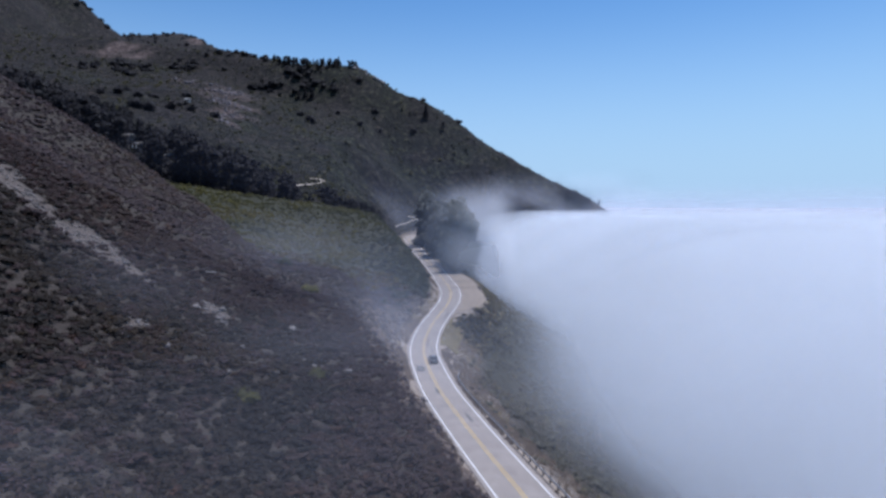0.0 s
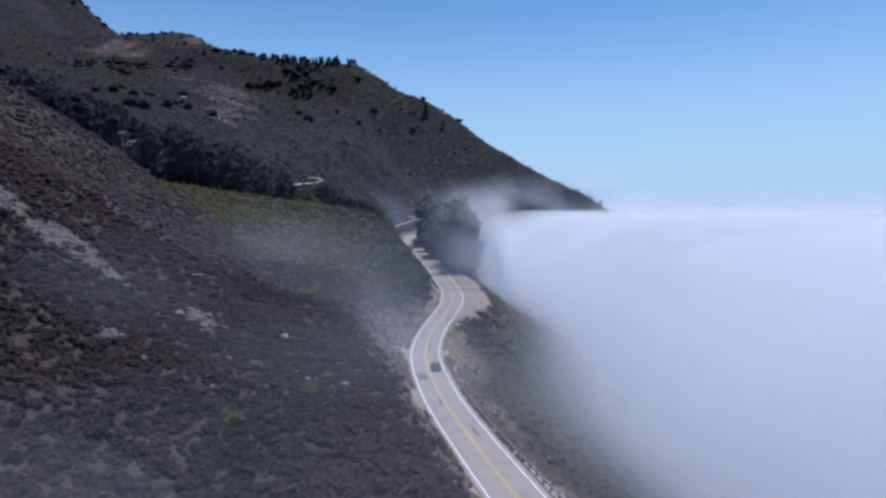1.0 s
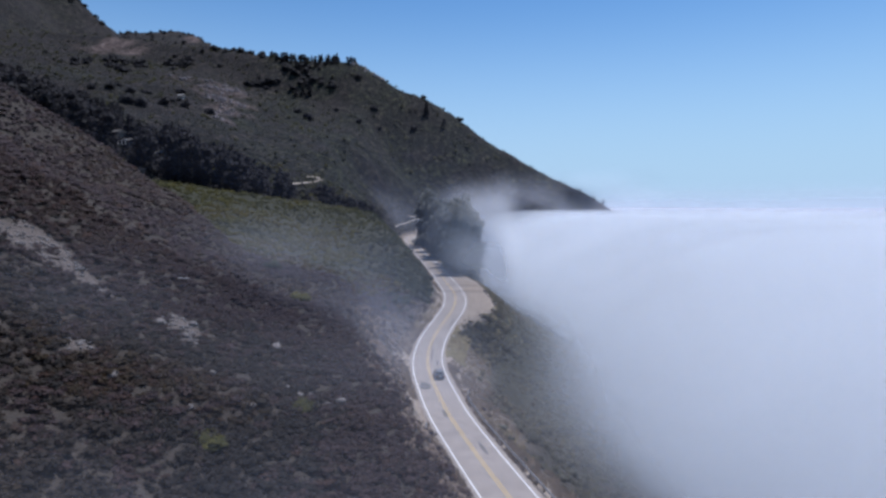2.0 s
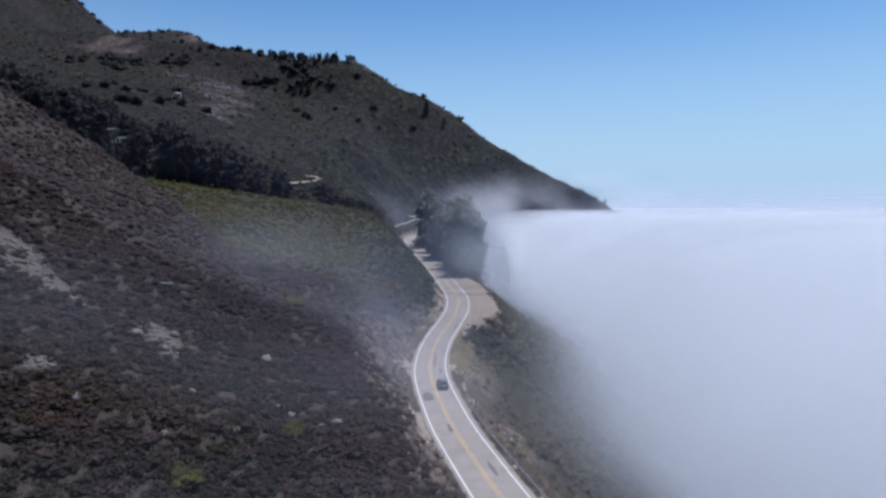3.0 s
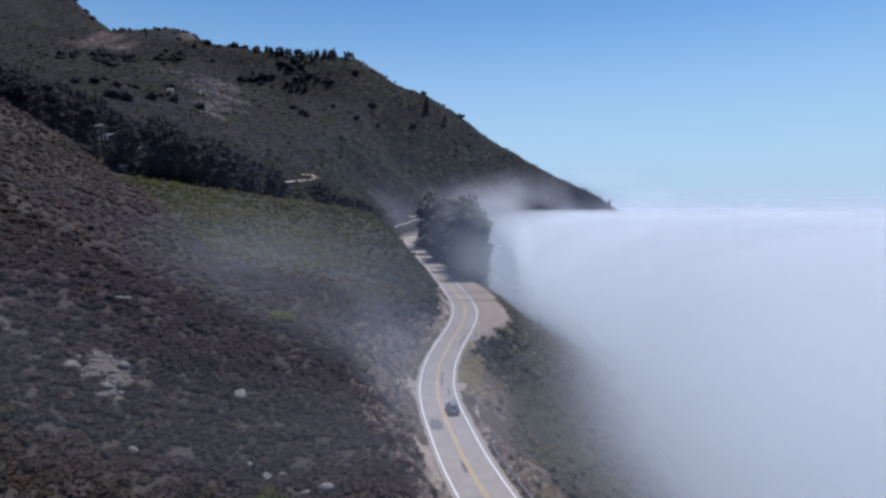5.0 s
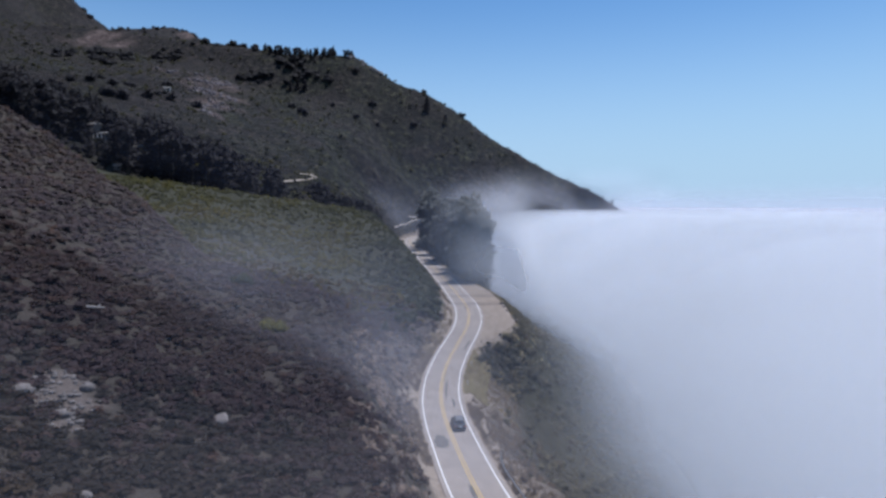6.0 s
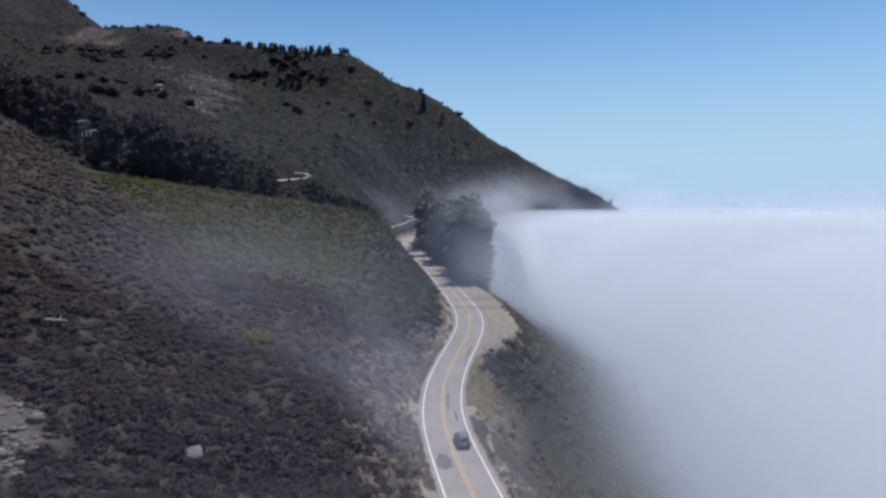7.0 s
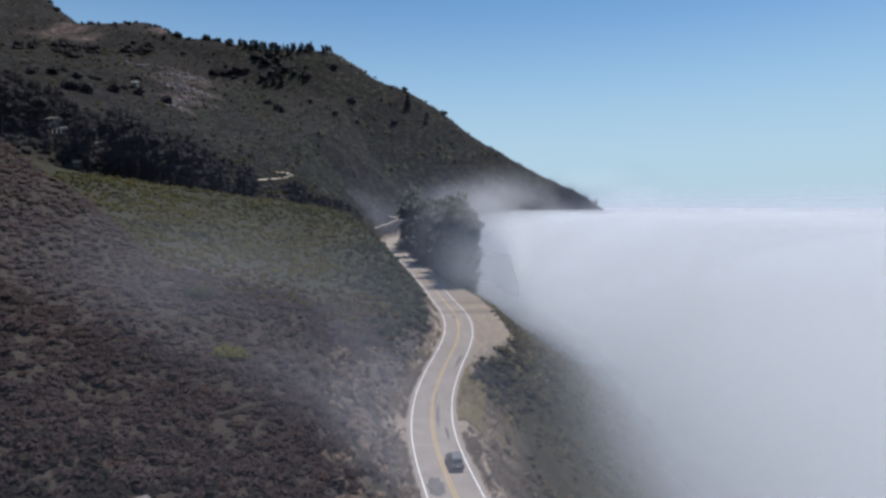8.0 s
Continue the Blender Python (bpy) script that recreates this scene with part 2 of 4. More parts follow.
shoulder = curve([(-90, 0), (210, 0), (225, 0), (240, 0.3), (275, 2.2), (400, 2.6), (435, 2.0), (500, 0.5)])
near_edge = curve([(-700, 60), (-250, 118), (-99, 141), (-76, 157), (-64, 156), (-50, 146), (-35, 138), (-15, 138), (20, 150)])
SPUR = [(-230, 262, 78), (-160, 280, 53), (-112, 298, 43), (-90, 306, 39.5), (-70, 310, 37), (-45, 310, 33), (-30, 308, 29.5), (-16, 352, 17.5), (-18, 385, 12), (-25, 415, 8)]
crest_x = curve([(-900, 700), (-300, 700), (-80, 655), (0, 635), (120, 610), (220, 590), (900, 560)])
crest_z = curve([(-900, 230), (-300, 216), (-200, 199), (-150, 191), (-120, 187), (-92, 185), (-70, 181), (-52, 168), (-35, 157), (4, 140), (67, 95), (118, 65), (162, 42), (220, 0), (300, -60), (900, -80)])


def ridge(x, y, line, near_slope, far_slope):
    """Height of a ridge that follows a line of (x, y, z), falling off to both sides."""
    best = np.full(np.shape(x), -1e9)
    for (ax, ay, az), (bx, by, bz) in zip(line, line[1:]):
        dx, dy = bx - ax, by - ay
        s = np.clip(((x - ax) * dx + (y - ay) * dy) / (dx * dx + dy * dy), 0, 1)
        px, py = ax + s * dx, ay + s * dy
        d = np.hypot(x - px, y - py)
        side = (x - px) * -dy + (y - py) * dx
        z = az + s * (bz - az) - np.where(side > 0, far_slope, near_slope) * (np.sqrt(d * d + 36) - 6)
        best = np.maximum(best, z)
    return best


def land(x, y):
    """The height of the ground."""
    x, y = np.asarray(x, float), np.asarray(y, float)
    rx, rz = road_x(y), road_z(y)
    u = rx - x
    # inland: the near hillside over the road, then the spur, then the slopes behind the ravine
    t = u - 14.6
    soft = 7 * np.log1p(np.exp(np.clip((t - 31) / 7, -40, 40)))
    hill = 12 + 0.33 * t + 0.38 * soft
    hill = hill + 0.115 * (np.clip(y, 48, 138) - 92) * step(10, 22, u) * step(72, 50, u) + 1.4 * step(48, 62, u) + 0.22 * np.maximum(u - 80, 0) - 0.8 * step(16, 26, u) + 0.8 * wave(x, y, 22, 3) + 0.45 * wave(x, y, 6, 5, 3)
    hill = hill - 1.3 * step(105, 135, y) * step(-20, -40, x)
    past = y - near_edge(x)
    hill = hill - 0.75 * (np.sqrt(np.maximum(past, 0)**2 + 64) - 8)
    spur = ridge(x, y, SPUR, 0.27, 0.62) + 1.2 * wave(x, y, 18, 9) + 0.4 * wave(x, y, 5, 11, 3)
    inland = np.maximum(-67 - x, 0)
    reach = 640 + 0.35 * np.maximum(inland - 80, 0)
    slope = 46 + 0.32 * (np.minimum(y, reach) - 381) - 0.4 * np.maximum(y - reach, 0) + 0.28 * np.minimum(inland, 130) + 0.16 * np.maximum(inland - 130, 0) - 0.72 * np.maximum(x + 67, 0)
    slope = slope + 4 * wave(x, y, 70, 21) + 1.0 * wave(x, y, 16, 22, 3)
    front = crest_x(x) - y
    flank = crest_z(x) - np.where(front > 0, 0.98, 0.5) * (np.sqrt(front**2 + 100) - 10) + 3.5 * wave(x, y, 60, 31) * step(0, 60, np.abs(front)) + 0.9 * wave(x, y, 14, 33)
    left = ridge(x, y, [(-1100, 760, 640), (-700, 800, 462), (-510, 868, 336), (-436, 890, 262), (-330, 930, 205), (-260, 960, 190)], 0.86, 0.8) + 4 * wave(x, y, 50, 41)
    back = ridge(x, y, [(-1500, 1250, 560), (-900, 1320, 424), (-680, 1340, 404), (-600, 1340, 408), (-540, 1340, 411), (-420, 1250, 352), (-290, 1050, 288), (-200, 900, 238), (-110, 740, 196)], 0.5, 0.5) + 5 * wave(x, y, 60, 51)
    back = back - 0.9 * np.maximum(x + 60, 0)
    floor = rz + np.where(u > 0, 0.25, 0.72) * u + 0.8 * wave(x, y, 20, 13)
    z = higher(hill, floor, 4)
    z = higher(z, spur, 4)
    z = higher(z, higher(slope, flank, 10), 5)
    z = higher(z, higher(left, back, 8), 8)
    natural = z
    # the cut above the road
    cut = rz + 1.25 * (u - 4.6 - shoulder(y)) + 0.9 * wave(x, y, 5, 61, 4) * step(5, 9, u)
    z = lower(z, cut, 1.5)
    # seaward: the shoulder, then the bluff down to the sea
    w = -u - 3.7 - bench(y)
    bluff = rz - 0.72 * np.maximum(w, 0) - 0.15 * step(0, 2, w) + (1.6 * wave(x, y, 16, 71) + 0.5 * wave(x, y, 4, 73, 3)) * step(1, 9, w)
    z = np.where(u < 0, np.where(y > 430, higher(bluff, flank, 6), bluff), z)
    # the road bed
    bed = step(5.2 + shoulder(y), 4.2 + shoulder(y), u) * step(-5.0 - bench(y), -3.9 - bench(y), -np.abs(u) * (u < 0))
    z = z * (1 - bed) + rz * bed
    beyond = step(488, 520, y)
    z = z * (1 - beyond) + natural * beyond
    return np.maximum(z, -75)


def spots(x, y, places):
    """1 inside a few ragged round places (x, y, radius along x, radius along y)."""
    best = np.zeros(np.shape(x))
    for px, py, a, b in places:
        d = np.hypot((x - px) / a, (y - py) / b) + 0.45 * wave(x, y, 3.0, 81) * 0.8
        best = np.maximum(best, step(1.15, 0.75, d))
    return best


BARE = [(-61, 88, 6.5, 4.8), (-55.5, 86.2, 5.6, 3.9), (-50.8, 85, 4.6, 3.2), (-47.6, 88.6, 3.4, 4.0), (-43.2, 86, 3.4, 2.5), (-40.3, 85.3, 2.2, 1.9), (-38.1, 85, 1.6, 1.7), (-32.3, 82.7, 0.7, 1.0),
        (-29.5, 86.2, 2.0, 1.9), (-28, 83.4, 2.1, 2.3), (-26.3, 80.8, 1.7, 1.6), (-31.8, 69.3, 1.3, 1.1)]
FAR_BARE = [(-205, 584, 36, 7), (-186, 560, 20, 18), (-172, 535, 15, 16), (-160, 492, 12, 20), (-147, 458, 8, 12), (-338, 682, 26, 24), (-320, 668, 14, 14), (-480, 1290, 18, 26)]


def bare(x, y):
    u = road_x(y) - x
    face = step(5, 6.5, u) * step(15, 11, u) * step(205, 175, y) * step(-0.1, 0.45, wave(x, y, 5, 91) + 0.2)
    seaward = step(-7 - bench(y), -5 - bench(y), u) * step(-3, -4, u) * np.where(y < 166, 0.2, 0.6) * (y < 480)
    return np.clip(spots(x, y, BARE) + face * 0.6 + seaward + (y > 300) * np.clip(1.42 - np.min([np.hypot((x - a) / c, (y - b) / d) for a, b, c, d in FAR_BARE], axis=0) + 0.6 * wave(x, y, 14, 93), 0, 1), 0, 1)


def gravel(x, y):
    u = road_x(y) - x
    ragged = 0.9 * wave(x, y, 5, 123, 3)
    apron = 0.5 * step(-17, -9, u) * step(-4, -5, u) * step(166, 146, y) * step(-0.8, 0.2, wave(x, y, 6, 127))
    return apron * (y > 20) + step(7.0 + shoulder(y), 5.0 + shoulder(y), u + ragged) * step(-6.2 - bench(y), -4.2 - bench(y), u + ragged) * (y < 505)


def grass(x, y):
    g = step(-0.45, 0.35, wave(x, y, 26, 95) + 0.012 * (y - 185)) * step(150, 185, y)
    g = np.maximum(g, 0.65 * step(168, 192, y + 8 * wave(x, y, 14, 153)) * (y < 340) * (road_x(y) > x + 9))
    g = np.maximum(g, (0.25 + 0.6 * step(120, 165, y)) * step(-10 - bench(y), -15 - bench(y), road_x(y) - x))
    return np.clip(g * (1 - 0.55 * step(420, 520, y)) * (1 - 0.8 * step(300, 325, y) * step(450, 420, y)), 0, 1) * step(-0.9, 0.2, wave(x, y, 60, 97) + 0.3)


# ---- building blocks ----
def mesh_of(name, verts, faces, mat, smooth=False, **layers):
    me = bpy.data.meshes.new(name)
    verts, faces = np.asarray(verts, np.float32), np.asarray(faces, np.int32)
    n = faces.shape[1]
    me.vertices.add(len(verts))
    me.vertices.foreach_set("co", verts.ravel())
    me.loops.add(faces.size)
    me.loops.foreach_set("vertex_index", faces.ravel())
    me.polygons.add(len(faces))
    me.polygons.foreach_set("loop_start", np.arange(len(faces), dtype=np.int32) * n)
    me.polygons.foreach_set("loop_total", np.full(len(faces), n, np.int32))
    if smooth:
        me.polygons.foreach_set("use_smooth", np.ones(len(faces), bool))
    for key, values in layers.items():
        values = np.asarray(values, np.float32)
        if key == "out":
            me.attributes.new(key, "FLOAT_VECTOR", "POINT").data.foreach_set("vector", values.ravel())
        else:
            me.attributes.new(key, "FLOAT", "POINT").data.foreach_set("value", values.ravel())
    me.materials.append(mat)
    me.update(calc_edges=True)
    me.validate()
    return me


def part(name, bm, mat, parent, label=""):
    """Links a bmesh, or a mesh, as one object under a thing."""
    if isinstance(bm, bpy.types.Mesh):
        me = bm
    else:
        me = bpy.data.meshes.new(name)
        bm.to_mesh(me)
        bm.free()
        me.materials.append(mat)
    ob = new(name, me)
    ob.parent = parent
    return tagged(ob, label)


def box(bm, m, sx, sy, sz, bevel=0.0):
    made = bmesh.ops.create_cube(bm, size=1, matrix=m @ Matrix.Diagonal((sx, sy, sz, 1)))
    if bevel:
        edges = list({e for v in made["verts"] for e in v.link_edges})
        bmesh.ops.bevel(bm, geom=edges, offset=bevel, segments=2, affect="EDGES", profile=0.5)


def sheet(xs, ys, zs):
    """Verts and quads of a grid; xs, ys, zs are arrays of one shape (rows, columns)."""
    r, c = xs.shape
    i = np.arange(r * c).reshape(r, c)
    quads = np.stack([i[:-1, :-1], i[:-1, 1:], i[1:, 1:], i[1:, :-1]], -1).reshape(-1, 4)
    return np.stack([xs, ys, zs], -1).reshape(-1, 3), quads


def spread(*runs):
    """Grid lines: runs of (start, end, spacing)."""
    return np.unique(np.concatenate([np.arange(a, b, d) for a, b, d in runs]).round(3))


# ---- ground and sea ----
gx = spread((-5000, -1500, 350), (-1500, -500, 22), (-500, -150, 7), (-150, -95, 2.2), (-95, -70, 1.4), (-70, 32, 0.8), (32, 80, 2.5), (80, 320, 8), (320, 5001, 360))
gy = spread((-2000, -200, 200), (-200, 10, 10), (10, 60, 1.6), (60, 215, 0.8), (215, 320, 1.6), (320, 470, 3), (470, 530, 1.6), (530, 700, 5), (700, 1500, 12), (1500, 5001, 350))
X, Y = np.meshgrid(gx, gy)
Z = land(X, Y)
verts, quads = sheet(X, Y, Z)
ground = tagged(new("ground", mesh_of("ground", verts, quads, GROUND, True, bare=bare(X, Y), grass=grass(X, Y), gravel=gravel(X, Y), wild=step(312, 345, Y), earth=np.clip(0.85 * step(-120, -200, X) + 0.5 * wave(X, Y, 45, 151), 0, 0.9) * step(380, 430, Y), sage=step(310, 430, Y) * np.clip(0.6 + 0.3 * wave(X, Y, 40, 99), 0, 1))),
                "steep brown and green coastal hillside with bare soil", "hillside", kind="structure")
sx, sy = np.meshgrid(spread((0, 5001, 250)), spread((-2000, 5001, 250)))
verts, quads = sheet(sx, sy, 0 * sx - 60)
tagged(new("sea", mesh_of("sea", verts, quads, SEA, True)), "dark sea water hidden below the fog", "sea", kind="structure")

# ---- road ----
STATIONS = np.arange(-88, 497, 1.0)


def ribbon(name, low, high, lift, mat, parent=None, ys=STATIONS, crown=0.0):
    """A strip along the road between two offsets (positive: seaward)."""
    dx = np.gradient(road_x(ys), ys)
    nx, ny = 1 / np.hypot(1, dx), -dx / np.hypot(1, dx)
    cols = np.linspace(low, high, 2 if high - low < 1 else 9)
    xs = road_x(ys)[:, None] + nx[:, None] * cols
    yy = ys[:, None] + ny[:, None] * cols
    zs = road_z(ys)[:, None] + lift + 0 * cols - crown * np.abs(cols)
    v, q = sheet(xs, yy, zs)
    ob = new(name, mesh_of(name, v, q, mat, True))
    ob.parent = parent
    return ob


road = tagged(ribbon("road", -3.75, 3.75, 0.16, ASPHALT, crown=0.012), "worn grey asphalt two-lane coastal road with painted lines", "road", kind="structure")
for low, high in ((-3.18, -3.02), (3.02, 3.18)):
    ribbon("edge_line", low, high, 0.135, WHITE_PAINT, road)
for low, high in ((-0.24, -0.12), (0.12, 0.24)):
    ribbon("centre_line", low, high, 0.17, YELLOW_PAINT, road)


# ---- plants ----
def leaves(rng, count, size, lumps, flat=0.75):
    """Leaf triangles scattered over a few lumps (x, y, z, r)."""
    lumps = np.asarray(lumps, float)
    pick = rng.choice(len(lumps), count, p=lumps[:, 3]**2 / (lumps[:, 3]**2).sum())
    d = rng.normal(size=(count, 3))
    d[:, 2] = np.abs(d[:, 2]) * 1.1 - 0.35
    d /= np.linalg.norm(d, axis=1)[:, None]
    c = lumps[pick, :3] + d * lumps[pick, 3][:, None] * rng.uniform(0.78, 1.08, count)[:, None] * np.array([1, 1, flat])
    a = np.cross(d, rng.normal(size=(count, 3)))
    a /= np.linalg.norm(a, axis=1)[:, None]
    b = np.cross(d, a) + d * rng.uniform(-0.7, 0.7, count)[:, None]
    s = (size * rng.uniform(0.6, 1.4, count))[:, None]
    v = np.stack([c - a * s - b * s * 0.5, c + a * s - b * s * 0.5, c + b * s * 0.9], 1).reshape(-1, 3)
    return v, np.arange(3 * count).reshape(-1, 3), np.repeat(d, 3, axis=0)


def ball(level):
    bm = bmesh.new()
    bmesh.ops.create_icosphere(bm, subdivisions=level, radius=1)
    v = np.array([p.co for p in bm.verts])
    f = np.array([[p.index for p in q.verts] for q in bm.faces])
    bm.free()
    return v, f


BALL_SMALL, BALL = ball(1), ball(2)
CORE = (np.array([(1, 0, 0), (-1, 0, 0), (0, 1, 0), (0, -1, 0), (0, 0, 1), (0, 0, -1)], float) * 1.12,
        np.array([(0, 2, 4), (2, 1, 4), (1, 3, 4), (3, 0, 4), (2, 0, 5), (1, 2, 5), (3, 1, 5), (0, 3, 5)]))


def lump(rng, x, y, z, r, flat=0.75, rough=0.22, base=BALL_SMALL):
    """An uneven rounded clump."""
    v = base[0] * (1 + rng.normal(0, rough, (len(base[0]), 1))) * r * np.array([1, 1, flat])
    return v + np.array([x, y, z]), base[1]


def join(pieces):
    """Verts and faces of several pieces as one, and their outward ways where they have them."""
    fs, base = [], 0
    for p in pieces:
        fs.append(p[1] + base)
        base += len(p[0])
    return (np.concatenate([p[0] for p in pieces]), np.concatenate(fs), *([np.concatenate([p[2] for p in pieces])] if len(pieces[0]) > 2 else []))


def swell(rng, x, y, z, r, flat, rough):
    """A leafy clump's dark heart, with its outward ways."""
    v, f = lump(rng, x, y, z, r, flat, rough, CORE)
    n = v - np.array([x, y, z])
    return v, f, n / np.linalg.norm(n, axis=1)[:, None]


def shrub_kinds(rng, count, leaf_count, leaf_size, cores=5, heart=0.8):
    kinds = []
    for _ in range(count):
        lumps = [(rng.uniform(-0.5, 0.5), rng.uniform(-0.5, 0.5), rng.uniform(0.1, 0.5), rng.uniform(0.35, 0.65)) for _ in range(cores)]
        v, f, n = join([swell(rng, x, y, z, heart * r, 0.75, 0.2) for x, y, z, r in lumps] + [leaves(rng, leaf_count, leaf_size, lumps)])
        whole = v - np.array([0, 0, -0.25])
        n = n + 0.8 * whole / np.linalg.norm(whole, axis=1)[:, None]
        kinds.append((v, f, n / np.linalg.norm(n, axis=1)[:, None]))
    return kinds


def scatter(name, kinds, xs, ys, sizes, tints, mat, rng, label, category, sink=0.15, tall=1.0):
    """Many plants of a few kinds, joined into one mesh that stands on the ground."""
    zs = land(xs, ys)
    turn = rng.uniform(0, 6.283, len(xs))
    which = rng.integers(0, len(kinds), len(xs))
    vs, fs, ts, ns, base = [], [], [], [], 0
    for k, (kv, kf, *kn) in enumerate(kinds):
        i = np.nonzero(which == k)[0]
        c, s = np.cos(turn[i])[:, None], np.sin(turn[i])[:, None]
        r = sizes[i][:, None]
        high = r * rng.uniform(0.75, 1.25, (len(i), 1)) * tall
        v = np.stack([(kv[:, 0] * c - kv[:, 1] * s) * r + xs[i][:, None], (kv[:, 0] * s + kv[:, 1] * c) * r + ys[i][:, None],
                      kv[:, 2] * high + zs[i][:, None] - sink * r], -1)
        f = kf[None] + (np.arange(len(i)) * len(kv))[:, None, None] + base
        vs.append(v.reshape(-1, 3))
        fs.append(f.reshape(-1, 3))
        ts.append(np.repeat(tints[i], len(kv)))
        n = kn[0] if kn else np.tile((0.0, 0.0, 1.0), (len(kv), 1))
        ns.append(np.stack([n[:, 0] * c - n[:, 1] * s, n[:, 0] * s + n[:, 1] * c, n[:, 2] + 0 * c], -1).reshape(-1, 3))
        base += v.shape[0] * v.shape[1]
    me = mesh_of(name, np.concatenate(vs), np.concatenate(fs), mat, True, tint=np.concatenate(ts), out=np.concatenate(ns))
    return tagged(new(name, me), label, category, kind="stuff")


rng = np.random.default_rng(4)


def sown(count, x0, x1, y0, y1, keep):
    xs, ys = rng.uniform(x0, x1, count), rng.uniform(y0, y1, count)
    ok = rng.uniform(0, 1, count) < keep(xs, ys)
    return xs[ok], ys[ok]


def off_road(x, y):
    u = road_x(y) - x
    return ((u > 6.2 + 1.7 * shoulder(y) + 1.3 * wave(x, y, 9, 133, 2)) | (u < -5.2 - bench(y)) | (y > 505)).astype(float)


def near_cover(x, y):
    u = road_x(y) - x
    return off_road(x, y) * (1 - bare(x, y) * 0.93) * (0.7 + 0.3 * step(-0.9, 0.0, wave(x, y, 9, 101) + 0.35)) * np.where((u > 5) & (u < 12) & (y < 165), 0.28, 1.0)


xs, ys = sown(25000, -95, 10, 14, 112, near_cover)
sizes = rng.uniform(0.5, 1.25, len(xs)) * np.where(rng.uniform(0, 1, len(xs)) < 0.10, 1.35, 1.0)
tint = np.clip(0.42 + 0.22 * wave(xs, ys, 24, 103) + rng.normal(0, 0.12, len(xs)), 0, 1)
tint = np.where(rng.uniform(0, 1, len(xs)) < 0.05, 0.95, tint)
lush = rng.uniform(0, 1, len(xs)) < step(-3, -14, xs) * step(100, 78, ys + 9 * wave(xs, ys, 22, 161)) * (0.75 + 0.25 * wave(xs, ys, 7, 163))
golden = np.exp(-((xs + 26) / 13)**2 - ((ys - 68) / 9)**2) + 0.4 * wave(xs, ys, 9, 165)
lush_tint = np.clip(0.30 + 0.25 * wave(xs, ys, 8, 167) + rng.normal(0, 0.14, len(xs)), 0, 0.7)
lush_tint = np.where(golden + rng.normal(0, 0.15, len(xs)) > 0.62, rng.uniform(0.75, 1.0, len(xs)), lush_tint)
twigs = shrub_kinds(rng, 10, 46, 0.14, 2, 0.66)
inner = xs > -10 - 0.78 * ys
dry, edge = ~lush & inner, ~inner & (rng.uniform(0, 1, len(xs)) < 0.5)
scatter("chaparral", twigs, xs[dry], ys[dry], sizes[dry], tint[dry], CHAPARRAL, rng,
        "dense dry grey-brown chaparral covering the hillside", "shrubs", 0.12, 0.66)
lush &= inner
scatter("dark_chaparral", twigs, xs[lush], ys[lush], sizes[lush], lush_tint[lush], DARK_BRUSH, rng,
        "dark brown and olive chaparral with golden patches", "shrubs", 0.12, 0.66)
scatter("outer_chaparral", shrub_kinds(rng, 6, 20, 0.2, 2), xs[edge], ys[edge], 1.5 * sizes[edge], lush_tint[edge], DARK_BRUSH, rng,
        "dark brown chaparral further up the hillside", "shrubs", 0.12, 0.66)
xs, ys = sown(12500, -115, 5, 112, 182, near_cover)
back_x, back_y = sown(2600, -62, 18, -16, 14, near_cover)
xs, ys = np.concatenate([xs, back_x]), np.concatenate([ys, back_y])
tint = np.clip(0.42 + 0.22 * wave(xs, ys, 24, 103) + rng.normal(0, 0.12, len(xs)), 0, 1)
tint = np.where(rng.uniform(0, 1, len(xs)) < 0.08, 0.95, tint)
scatter("dry_brush", shrub_kinds(rng, 8, 22, 0.19, 2, 0.7), xs, ys, rng.uniform(0.5, 1.35, len(xs)), tint, HAZED_DRY_BRUSH, rng,
        "dry grey-brown brush on the upper hillside, coloured lighter for haze", "shrubs", 0.12, 0.66)
xs, ys = sown(11000, -125, 10, 165, 400, lambda x, y: off_road(x, y) * step(6.5, 8.5, np.abs(road_x(y) - x) - 1.7 * shoulder(y)) * step(-0.8, 0.1, wave(x, y, 12, 105) + 0.3) * (land(x, y) < 60))
tint = np.clip(0.60 + 0.42 * wave(xs, ys, 20, 107) + rng.normal(0, 0.1, len(xs)) - 0.75 * step(40, 20, road_x(ys) - xs), 0.0, 0.86)
tint = np.where(np.hypot((xs + 33) / 24, (ys - 178) / 15) + 0.5 * wave(xs, ys, 8, 121) < 1, rng.uniform(0.85, 1.0, len(xs)), tint)
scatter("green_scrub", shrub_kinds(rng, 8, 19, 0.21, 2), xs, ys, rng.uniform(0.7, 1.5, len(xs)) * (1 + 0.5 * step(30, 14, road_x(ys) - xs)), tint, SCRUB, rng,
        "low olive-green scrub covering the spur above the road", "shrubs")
ys = rng.uniform(35, 420, 9500)
xs = road_x(ys) + 4.6 + bench(ys) + rng.uniform(0, 1, len(ys))**1.3 * 40
ok = rng.uniform(0, 1, len(xs)) < 0.25 + 0.75 * step(-0.6, 0.2, wave(xs, ys, 10, 109) + 0.2) * step(60, 130, ys + 2.5 * (xs - road_x(ys)))
ok &= rng.uniform(0, 1, len(xs)) < np.where(ys < 166, 0.04 + 0.96 * step(10, 18, xs - road_x(ys)), 1.0)
xs, ys = xs[ok], ys[ok]
tint = np.clip(0.48 + 0.3 * wave(xs, ys, 20, 111) + rng.normal(0, 0.1, len(xs)), 0, 0.9)
py = rng.uniform(158, 172, 170)
px = road_x(py) + rng.uniform(5.4, 14, len(py)) + np.where(py > 169, 2.5, 0)
